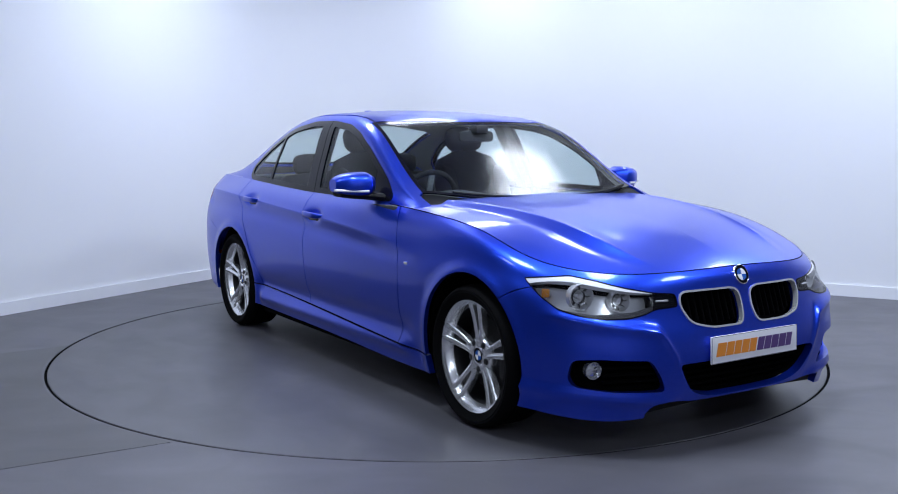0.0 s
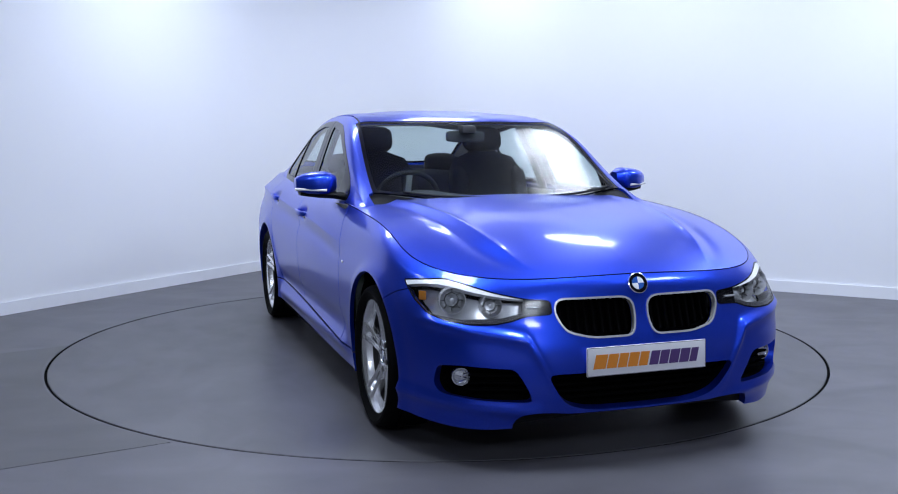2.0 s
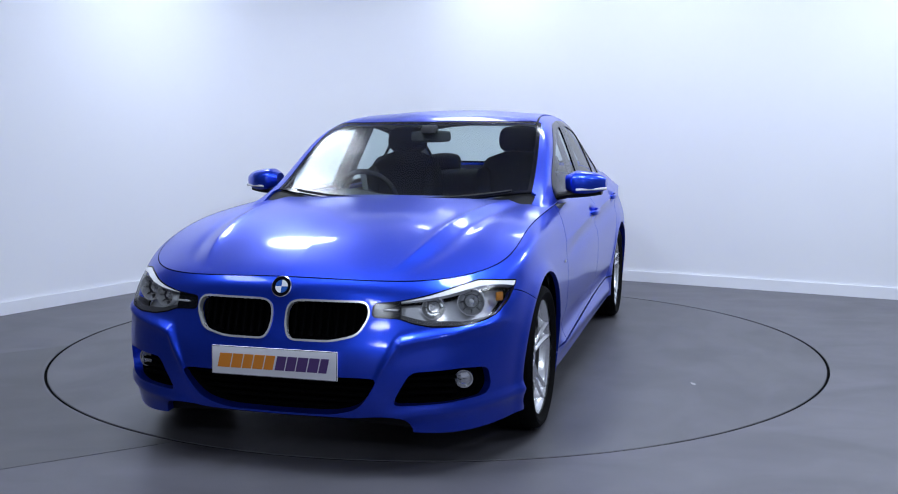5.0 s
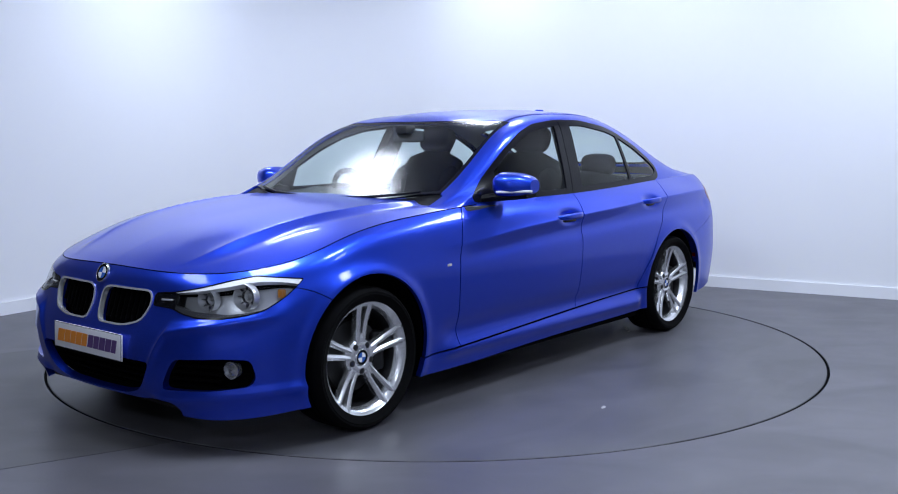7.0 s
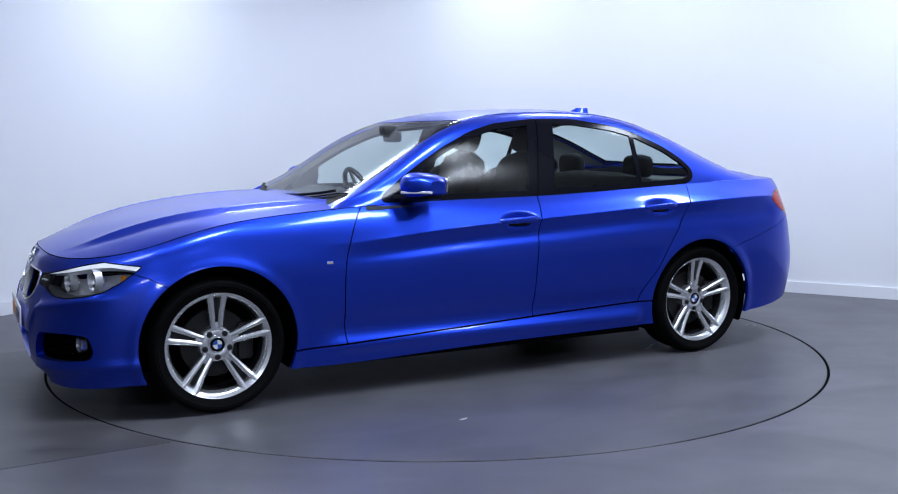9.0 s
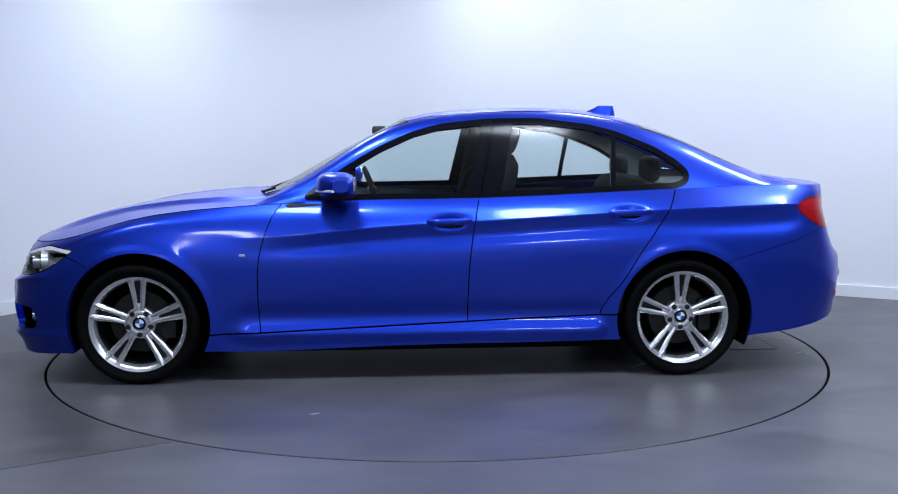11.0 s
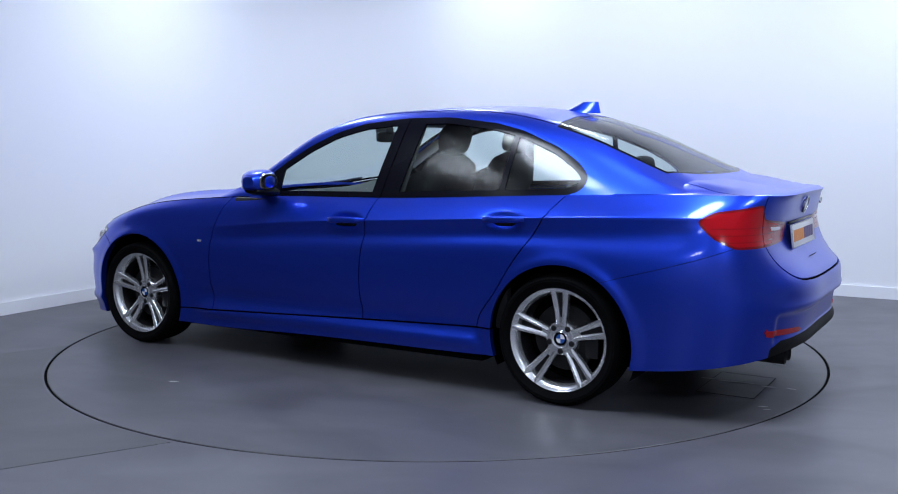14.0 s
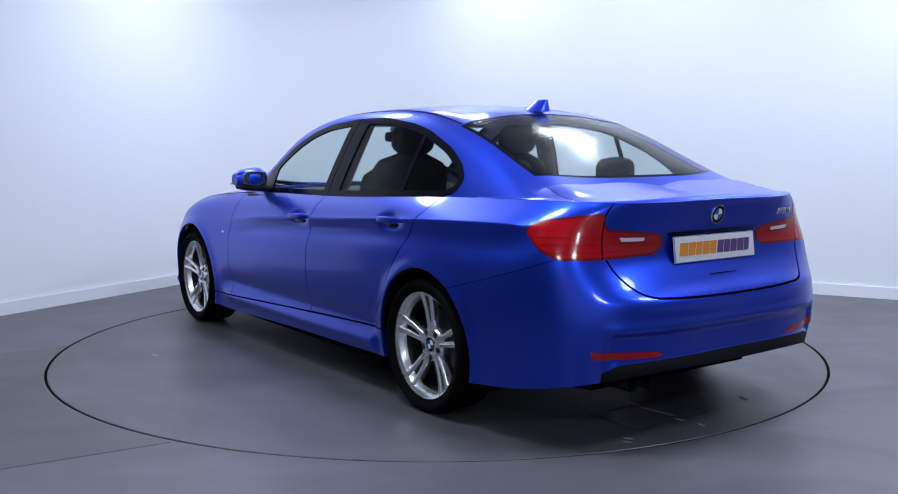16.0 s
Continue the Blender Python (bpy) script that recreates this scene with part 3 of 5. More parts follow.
rows, tris = grid_mesh(side_grid, np.repeat(US[:, None], len(VS), 1))
only = lambda f, lo, hi: (lambda r: np.where((r[:, 0] > lo) & (r[:, 0] < hi), f(r), 1.0))
cutters = {
    "arch0": arch(0), "arch1": arch(1),
    "kidney": only(lambda r: sd_poly(UZ(r), KIDNEY), 1.5, 3), "head": only(lambda r: sd_poly(UZ(r), HEADLAMP), 1.4, 3),
    "intake": only(lambda r: sd_poly(UZ(r), INTAKE), 1.5, 3), "fog": only(lambda r: sd_poly(UZ(r), FOGHOLE), 1.4, 3),
    "chin": only(lambda r: sd_poly(UZ(r), CHIN), 1.5, 3),
    "tail": only(lambda r: sd_poly(UZ(r), TAIL), -3, -1.7), "refl": only(lambda r: sd_poly(UZ(r), REFLECTOR), -3, -1.7),
    "val": only(lambda r: sd_poly(UZ(r), VALANCE), -3, -1.7),
    "doorF": only(lambda r: sd_line(XZ(r), DOOR_F) - GAP, .55, .9), "doorB": only(lambda r: sd_line(XZ(r), DOOR_B) - GAP, -.5, -.2),
    "doorC": only(lambda r: sd_line(XZ(r), DOOR_C) - GAP, -1.5, -.9), "sill": only(lambda r: sd_line(XZ(r), SILL) - GAP * 1.5, -1.2, 1.2),
    "wing": only(lambda r: sd_line(XZ(r), WINGLINE) - GAP * .7, 1.4, 1.9), "tl": only(lambda r: sd_line(XZ(r), TAILLINE) - GAP * .45, -2.25, -1.5),
    "lid": only(lambda r: sd_line(UZ(r), LIDLINE) - GAP * 1.6, -3, -2.0),
    "kring": only(lambda r: sd_poly(UZ(r), KIDNEY) + 0.0075, 1.5, 3),
    "lampseam": only(lambda r: np.abs(r[:, 6] - LIDSEAM) - 0.003, -3, -2.0),
}
for line, plane, lo, hi in ((DOOR_F, XZ, .55, .9), (DOOR_B, XZ, -.5, -.2), (DOOR_C, XZ, -1.5, -.9), (SILL, XZ, -1.2, 1.2), (WINGLINE, XZ, 1.4, 1.9), (TAILLINE, XZ, -2.25, -1.5), (LIDLINE, UZ, -3, -2.0)):
    rows, tris = split(rows, tris, only(lambda r: signed_line(plane(r), line), lo, hi))
rows, tris = split(rows, tris, only(lambda r: r[:, 6] - LIDSEAM, -3, -2.0))
for fun in cutters.values():
    rows, tris = split(rows, tris, fun)
mid = rows[tris].mean(1)
D = {k: f(mid) < 0 for k, f in cutters.items()}
x_, z_, u_ = mid[:, 0], mid[:, 2], mid[:, 6]
line_x = lambda line, z: np.interp(z, np.array(line)[::-1, 1], np.array(line)[::-1, 0])
line_z = lambda line, x: np.interp(x, np.array(line)[::-1, 0], np.array(line)[::-1, 1])
hole = D["arch0"] | D["arch1"] | D["intake"] | D["fog"] | D["head"] | D["kidney"] | D["chin"]
D["head"] &= ~D["kidney"]
gaps = (D["doorF"] | D["doorB"] | D["doorC"] | D["sill"] | D["wing"] | D["tl"] | D["lid"]) & ~hole & ~D["tail"]
gaps &= ~((D["doorF"] | D["doorB"] | D["doorC"]) & (z_ < line_z(SILL, x_) - 0.004)) | D["sill"]
solid = ~hole & ~gaps & ~D["tail"] & ~D["refl"] & ~D["val"]
is_sill = (z_ < line_z(SILL, x_)) & (x_ < 1.1) & (x_ > -1.12)
bump_f = (x_ > 1.4) & ((z_ < line_z(WINGLINE, x_)) | (x_ > 1.76))
lid_z = np.interp(u_, np.array(LIDLINE)[:, 0], np.array(LIDLINE)[:, 1], left=9)
is_lid = (x_ < -2.0) & (u_ > LIDSEAM - 0.012) & (z_ > lid_z)
bump_r = (x_ < -1.4) & ~is_lid & ((z_ < line_z(TAILLINE, x_)) & (x_ < -1.5) | ((x_ < -2.14) & (z_ < 0.772)))
fd = (x_ < line_x(DOOR_F, z_)) & (x_ > line_x(DOOR_B, z_)) & ~is_sill
rd = (x_ < line_x(DOOR_B, z_)) & (x_ > line_x(DOOR_C, z_)) & ~is_sill
wing = (x_ > 0.5) & ~fd & ~is_sill & ~bump_f
quarter = (x_ < -0.9) & ~rd & ~is_sill & ~bump_r & ~is_lid
skin("front_bumper", rows, tris[solid & bump_f], PAINT, "B", lip=0.035)
skin("front_wing", rows, tris[solid & wing], PAINT, lip=0.02)
front_doors = skin("front_door", rows, tris[solid & fd], PAINT)
rear_doors = skin("rear_door", rows, tris[solid & rd], PAINT)
skin("sill_skirt", rows, tris[solid & is_sill], PAINT, lip=0.03)
skin("rear_quarter_panel", rows, tris[solid & quarter], PAINT, lip=0.02)
skin("rear_bumper", rows, tris[solid & bump_r], PAINT, "B", lip=0.02)
boot = skin("boot_lid", rows, tris[solid & is_lid], PAINT, "B")[0]
gaps &= ~D["val"] & ~D["refl"]
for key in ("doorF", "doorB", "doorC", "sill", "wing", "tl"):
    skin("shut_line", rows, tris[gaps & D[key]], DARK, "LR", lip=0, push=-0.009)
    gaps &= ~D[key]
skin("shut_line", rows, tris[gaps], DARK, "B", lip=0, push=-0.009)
skin("rear_valance", rows, tris[D["val"] & ~D["refl"]], BLACK, "B", lip=0.03, label="matt black lower bumper insert")
skin("reflector", rows, tris[D["refl"]], REDLENS, lip=0.004, push=0.004, label="red bumper reflector")
skin("chin_spoiler", rows, tris[D["chin"]], BLACK, "B", lip=0.02, push=-0.03, label="matt black chin")
outer_tail = D["tail"] & (u_ < LIDSEAM) & ~D["lampseam"]
inner_tail = D["tail"] & (u_ >= LIDSEAM) & ~D["lampseam"]
skin("shut_line", rows, tris[D["tail"] & D["lampseam"]], DARK, "LR", lip=0, push=-0.012)

# ---- bonnet and boot deck: patches between their edge lines
def patch(front, back, inner_, outer_, n, m):
    """A surface between four lines: front and back run outwards, inner_ and outer_ run backwards."""
    s, t = np.linspace(0, 1, n)[:, None, None], np.linspace(0, 1, m)[None, :, None]
    f, b, i, o = front[None], back[None], inner_[:, None], outer_[:, None]
    return (1 - s) * f + s * b + (1 - t) * i + t * o - ((1 - s) * (1 - t) * front[0] + (1 - s) * t * front[-1] + s * (1 - t) * back[0] + s * t * back[-1])


belt = side_grid[:, -1]
def resample(p, n):
    k = np.concatenate([[0], np.cumsum(np.linalg.norm(np.diff(p, axis=0), axis=1))])
    q = np.linspace(0, k[-1], n)
    return np.stack([np.interp(q, k, p[:, c]) for c in range(3)], 1)


i1 = int(np.argmax(belt[:, 1] > 0.66))
i2 = int(np.argmax((belt[:, 0] < 0.56)))
HN, HM = 130, 90
z_mid = curve([(2.075, .717), (2.02, .745), (1.94, .778), (1.75, .838), (1.5, .888), (1.2, .926), (.95, .950), (.78, .962)])
cx = np.concatenate([np.linspace(2.075, 2.0, 12)[:-1], np.linspace(2.0, .78, HN - 11)])
centre = np.stack([cx, 0 * cx, z_mid(cx)], 1)
edge = resample(belt[i1: i2 + 1], HN)
front_l = resample(belt[: i1 + 1], HM)
tt = np.linspace(0, 1, HM)
back_l = np.stack([.78 + (edge[-1, 0] - .78) * tt**2.2, edge[-1, 1] * tt, .957 + (edge[-1, 2] - .957) * tt**2.5], 1)
hood = patch(front_l, back_l, centre, edge, HN, HM)
# rounded nose, a raised middle and the two ridges that run back from the grille
ti = np.linspace(0, 1, HM)[None, :]
si = np.linspace(0, 1, HN)[:, None]
hood[:, :, 2] += 0.012 * np.sin(np.pi * np.clip(si * 1.02, 0, 1)) ** 0.8 * (np.sin(np.pi * ti ** 1.15)) ** 1.0
ridge = 0.50 + 0.25 * si
hood[:, :, 2] += 0.016 * ramp(si, 0.03, 0.25) * (1 - 0.6 * ramp(si, 0.7, 1.0)) * (np.exp(-np.abs(ti - ridge) / 0.05) - 0.5 * np.exp(-((ti - ridge - 0.09) / 0.05) ** 2))
hrows, htris = grid_mesh(hood, np.zeros(hood.shape[:2]))
hrows[:, 3:6] *= np.sign(hrows[:, 5:6] + 1e-9)
seam = []
for p in belt[: i2 + 1: 2]:
    out = Vector((p[0] - 1.0 if p[0] > 1.0 else 0, p[1], 0.6)).normalized()
    c = Vector(p) + OFF - out * 0.0006
    seam.append((c, out))
for g in (1, -1):
    bm = bmesh.new()
    ring_ = []
    for k, (c, out) in enumerate(seam):
        d = (seam[min(k + 1, len(seam) - 1)][0] - seam[max(k - 1, 0)][0]).normalized()
        b = d.cross(out).normalized()
        ring_.append([bm.verts.new(OFF + Vector((1, 0, 0)) * (q.x - OFF.x) + Vector((0, g * (q.y - OFF.y), q.z - OFF.z))) for q in [c + (out * math.cos(a) + b * math.sin(a)) * 0.0026 for a in (0, 1.05, 2.09, 3.14, 4.19, 5.24)]])
    for a, b in zip(ring_, ring_[1:]):
        for i in range(6):
            bm.faces.new((a[i], a[(i + 1) % 6], b[(i + 1) % 6], b[i]))
    part("bonnet_seam", bm, DARK, car, "dark bonnet shut line")
skin("bonnet", hrows, htris, PAINT, "B", lip=0.015, push=0.001)

j1 = int(np.argmax((belt[:, 0] < -1.62)))
j2 = int(len(belt) - np.argmax(belt[::-1, 1] > 0.62) - 1)
DN, DM = 70, 80
dz = curve([(-1.72, 1.120), (-1.90, 1.062), (-2.02, 1.032), (-2.15, 1.012), (-2.27, 1.002), (-2.33, 0.999), (-2.355, 0.990)])
dx = np.linspace(-2.355, -1.72, DN)
centre = np.stack([dx, 0 * dx, dz(dx)], 1)
edge = resample(belt[j1: j2 + 1], DN)[::-1]
rear_l = resample(belt[j2:], DM)[::-1]
tt = np.linspace(0, 1, DM)
fore = np.stack([-1.72 + (edge[-1, 0] + 1.72) * tt**2, edge[-1, 1] * tt, 1.12 + (edge[-1, 2] - 1.12) * tt**2.2], 1)
deck = patch(rear_l, fore, centre, edge, DN, DM)
si, ti = np.linspace(0, 1, DN)[:, None], np.linspace(0, 1, DM)[None, :]
deck[:, :, 2] += 0.010 * np.sin(np.pi * np.clip(si, 0, 1)) * np.sin(np.pi * ti) + 0.022 * np.exp(-((ti - 0.78) / 0.17) ** 2) * ramp(si, 0.15, 0.6) * (1 - ramp(ti, 0.9, 1.0)) + 0.006 * np.exp(-((si - 0.05) / 0.03) ** 2) * (1 - ti**6)
drows, dtris = grid_mesh(deck, np.zeros(deck.shape[:2]))
drows[:, 3:6] *= np.sign(drows[:, 5:6] + 1e-9)
DECKLINE = lambda r: np.abs(np.abs(r[:, 1]) - (0.655 - 0.05 * ramp(r[:, 0], -2.1, -1.9))) - GAP
drows, dtris = split(drows, dtris, lambda r: DECKLINE(r) + GAP - 1e-4)
drows, dtris = split(drows, dtris, DECKLINE)
dmid = drows[dtris].mean(1)
dg = DECKLINE(dmid) < 0
dout = (np.abs(dmid[:, 1]) > 0.66 - 0.05 * ramp(dmid[:, 0], -2.1, -1.9) - 0.005)
under = dmid[:, 0] > -1.925 + 0.13 * np.abs(dmid[:, 1] / 0.6) ** 3
skin("deck", drows, dtris[~dg & ~dout & ~under], PAINT, "B", lip=0.01, push=0.001, parent=boot)
skin("rear_quarter_top", drows, dtris[~dg & dout], PAINT, lip=0.01, push=0.001)
skin("shut_line", drows, dtris[dg], DARK, "LR", lip=0, push=-0.008)

# ---- cabin: roof, pillars and glass
XG = np.linspace(0.90, -2.02, 240)
zc = curve([(.92, .905), (.80, .962), (.60, 1.070), (.40, 1.182), (.20, 1.286), (.07, 1.350), (-.05, 1.386), (-.3, 1.418), (-.56, 1.429), (-.8, 1.428), (-1.0, 1.413),
            (-1.2, 1.376), (-1.32, 1.344), (-1.5, 1.284), (-1.7, 1.192), (-1.9, 1.096), (-2.02, 1.03)])
yr = curve([(.92, .70), (.8, .715), (.6, .708), (.4, .688), (.2, .662), (.0, .635), (-.2, .615), (-.56, .603), (-.9, .597), (-1.2, .590), (-1.45, .592), (-1.7, .605), (-1.9, .622), (-2.02, .635)])
zr = curve([(.92, .88), (.8, .932), (.6, 1.022), (.4, 1.144), (.2, 1.266), (.0, 1.337), (-.2, 1.366), (-.56, 1.380), (-.9, 1.367), (-1.2, 1.308), (-1.45, 1.226), (-1.7, 1.122), (-1.9, 1.044), (-2.02, 1.0)])
yb = np.interp(-XG, -belt[40:-40, 0], belt[40:-40, 1]) - 0.003
zb = np.interp(-XG, -belt[40:-40, 0], belt[40:-40, 2]) - 0.004
zb = np.minimum(zb, zr(XG) - 0.01)
A, B_, C, Dd = zc(XG), yr(XG), zr(XG), zc(XG) - zr(XG)
ctrl = np.stack([np.stack([XG, 0 * XG, A], 1), np.stack([XG, .40 * B_, A - .10 * Dd], 1), np.stack([XG, .75 * B_, A - .42 * Dd], 1), np.stack([XG, .93 * B_, A - .74 * Dd], 1),
                 np.stack([XG, B_ + .02 * (yb - B_), C - .03 * (C - zb)], 1), np.stack([XG, B_ + .40 * (yb - B_) + .012, C - .36 * (C - zb)], 1),
                 np.stack([XG, B_ + .72 * (yb - B_) + .010, C - .70 * (C - zb)], 1), np.stack([XG, yb, zb], 1)], 1)
kg = np.concatenate([[0], np.cumsum(np.linalg.norm(np.diff(ctrl[60:180], axis=1), axis=2).mean(0))])
VG = np.concatenate([np.linspace(0, kg[3], 44)[:-1], np.linspace(kg[3], kg[4], 14)[:-1], np.linspace(kg[4], kg[-1], 44)])
cab = np.einsum("vk,xkc->xvc", weights(kg, VG), ctrl)
cab[:, 0, 1] = 0
nrm = normals_of(cab)
crows, ctris = grid_mesh(cab, np.repeat(VG[None, :], len(XG), 0))
crows[:, 3:6] *= np.where((crows[:, 3:6] * np.stack([0 * crows[:, 0], crows[:, 1], crows[:, 2] - 0.8], 1)).sum(1) < 0, -1, 1)[:, None]

DLO = rounded([(.56, .945), (.43, 1.040), (.30, 1.122), (.17, 1.197), (.0, 1.274), (-.16, 1.317), (-.41, 1.343), (-.68, 1.345), (-.95, 1.312), (-1.1, 1.275), (-1.3, 1.195),
               (-1.42, 1.122), (-1.478, 1.064), (-1.462, 1.015), (-1.40, .992), (-1.0, .975), (-.4, .952), (.3, .942)], 0.03)
ytop = lambda r: np.interp(-r[:, 0], -XG, B_)
screen = lambda r: np.maximum.reduce([np.abs(r[:, 1]) - ytop(r) + 0.022, r[:, 0] - 0.86 + 0.17 * (np.abs(r[:, 1]) / 0.7) ** 2.2, -r[:, 0] + 0.075 - 0.06 * (r[:, 1] / 0.6) ** 2]) + 5 * (r[:, 6] > kg[4])
backlight = lambda r: np.maximum.reduce([np.abs(r[:, 1]) - ytop(r) + 0.028, r[:, 0] + 1.215 + 0.03 * (r[:, 1] / 0.5) ** 2, -r[:, 0] - 1.945 + 0.13 * np.abs(r[:, 1] / 0.6) ** 3]) + 5 * (r[:, 6] > kg[4])
dlo = lambda r: sd_poly(XZ(r), DLO) + 5 * (r[:, 6] < kg[4] * 0.9)
bpil = lambda r: np.abs(r[:, 0] + .374 + 0.22 * (r[:, 2] - .945)) - 0.083
bsplit = lambda r: np.abs(r[:, 0] + .352 + 0.22 * (r[:, 2] - .945)) - 0.003
cpil = lambda r: np.abs(r[:, 0] + 1.057 + 0.09 * (r[:, 2] - .98)) - 0.014
sail = lambda r: 0.335 - r[:, 0]
gcut = {"dlo": dlo, "dlo_in": lambda r: dlo(r) + 0.020, "trim": lambda r: dlo(r) - 0.012, "ws": screen, "ws_in": lambda r: screen(r) + 0.022,
        "bl": backlight, "bl_in": lambda r: backlight(r) + 0.02, "bp": bpil, "bsc": lambda r: r[:, 0] + .352 + 0.22 * (r[:, 2] - .945), "bs": bsplit, "cp": cpil, "sail": sail,
        "roofseam": lambda r: np.abs(np.abs(r[:, 1]) - ytop(r) + 0.045) - 0.006 + 5 * (r[:, 6] > kg[4]) + 5 * (r[:, 0] > 0.05) + 5 * (r[:, 0] < -1.24)}
for fun in gcut.values():
    crows, ctris = split(crows, ctris, fun)
cm = crows[ctris].mean(1)
G = {k: f(cm) < 0 for k, f in gcut.items()}
cx_ = cm[:, 0]
cowl = (cm[:, 6] < kg[4]) & ~G["ws"] & (cx_ > 0.45) & (screen(cm) == cx_ - 0.86 + 0.17 * (np.abs(cm[:, 1]) / 0.7) ** 2.2)
glass_zone = G["dlo_in"] & ~G["bp"] & ~G["cp"] & ~G["sail"]
trim_zone = (G["trim"]) & ~glass_zone & ~(G["bs"] & G["bp"])
shell = ~G["trim"] & ~G["ws"] & ~G["bl"] & ~cowl & ~G["roofseam"]
skin("roof", crows, ctris[shell], PAINT, "B", lip=0.02)
skin("roof_seam", crows, ctris[G["roofseam"]], BLACK, "LR", lip=0, push=-0.004, label="thin black roof seam")
skin("cowl_panel", crows, ctris[cowl], BLACK, "B", lip=0, push=-0.012, label="black plastic cowl below the windscreen")
skin("windscreen", crows, ctris[G["ws_in"]], GLASS, "B", lip=0, push=-0.002, label="clear laminated windscreen")
skin("screen_border", crows, ctris[G["ws"] & ~G["ws_in"]], GLOSSBLACK, "B", lip=0.006, push=-0.002)
skin("rear_window", crows, ctris[G["bl_in"]], GLASS, "B", lip=0, push=-0.002)
skin("screen_border", crows, ctris[G["bl"] & ~G["bl_in"]], GLOSSBLACK, "B", lip=0.006, push=-0.002)
skin("pillar_gap", crows, ctris[G["bs"] & G["bp"] & G["trim"]], DARK, lip=0, push=-0.006)
skin("window_trim", crows, ctris[trim_zone], GLOSSBLACK, lip=0.01, push=0.002, label="gloss black window surround")
for side_, doors in enumerate(zip(front_doors, rear_doors)):
    s = "LR"[side_]
    skin("side_window", crows, ctris[glass_zone & (cx_ > -.4)], GLASS, s, lip=0, push=-0.004, parent=doors[0])
    skin("side_window", crows, ctris[glass_zone & (cx_ < -.4) & (cx_ > -1.0705)], GLASS, s, lip=0, push=-0.004, parent=doors[1])
    skin("quarter_window", crows, ctris[glass_zone & (cx_ < -1.0705)], GLASS, s, lip=0, push=-0.004, parent=doors[1])


# ------------------------------------------------------------------ lamps, grille and plates
def at(x, y, z, rx=0, ry=0, rz=0):
    """A pose in car space."""
    return Matrix.Translation(OFF) @ pose(x, y, z, rx, ry, rz)


AHEAD = Matrix(((0, 0, 1, 0), (1, 0, 0, 0), (0, 1, 0, 0), (0, 0, 0, 1)))  # local x, y, z to the car's left, up and ahead


def surface(y, z, near):
    """The body's x at a place on its nose or tail."""
    sel = rows[(rows[:, 0] > 1.4) if near > 0 else (rows[:, 0] < -1.7)]
    return float(sel[np.argmin((sel[:, 1] - abs(y)) ** 2 + (sel[:, 2] - z) ** 2), 0])


head = D["head"]
brow_line = smooth_line([(UF(.378), .636), (UF(.47), .645), (UF(.58), .665), (UF(.69), .693), (UF(.765), .708), (UX(1.78), .694)])
brow = lambda r: sd_line(UZ(r), brow_line) - 0.007 - 0.020 * ramp(r[:, 6], UF(.40), UF(.72))
inner_end = lambda r: r[:, 6] - UF(.475)
floor_edge = lambda r: r[:, 2] - np.interp(r[:, 6], [UF(.45), UF(.56), UF(.70), UF(.83)], [.598, .572, .566, .590])
hr, ht = split(rows, tris[head], brow)
hr, ht = split(hr, ht, inner_end)
hr, ht = split(hr, ht, floor_edge)
hm = hr[ht].mean(1)
is_brow, is_end, is_low = brow(hm) < 0, inner_end(hm) < 0, floor_edge(hm) < 0
seal = lambda r: sd_poly(UZ(r), HEADLAMP) + 0.0045
sr, st = split(rows, tris[head], seal)
st = st[seal(sr[st].mean(1)) > 0]
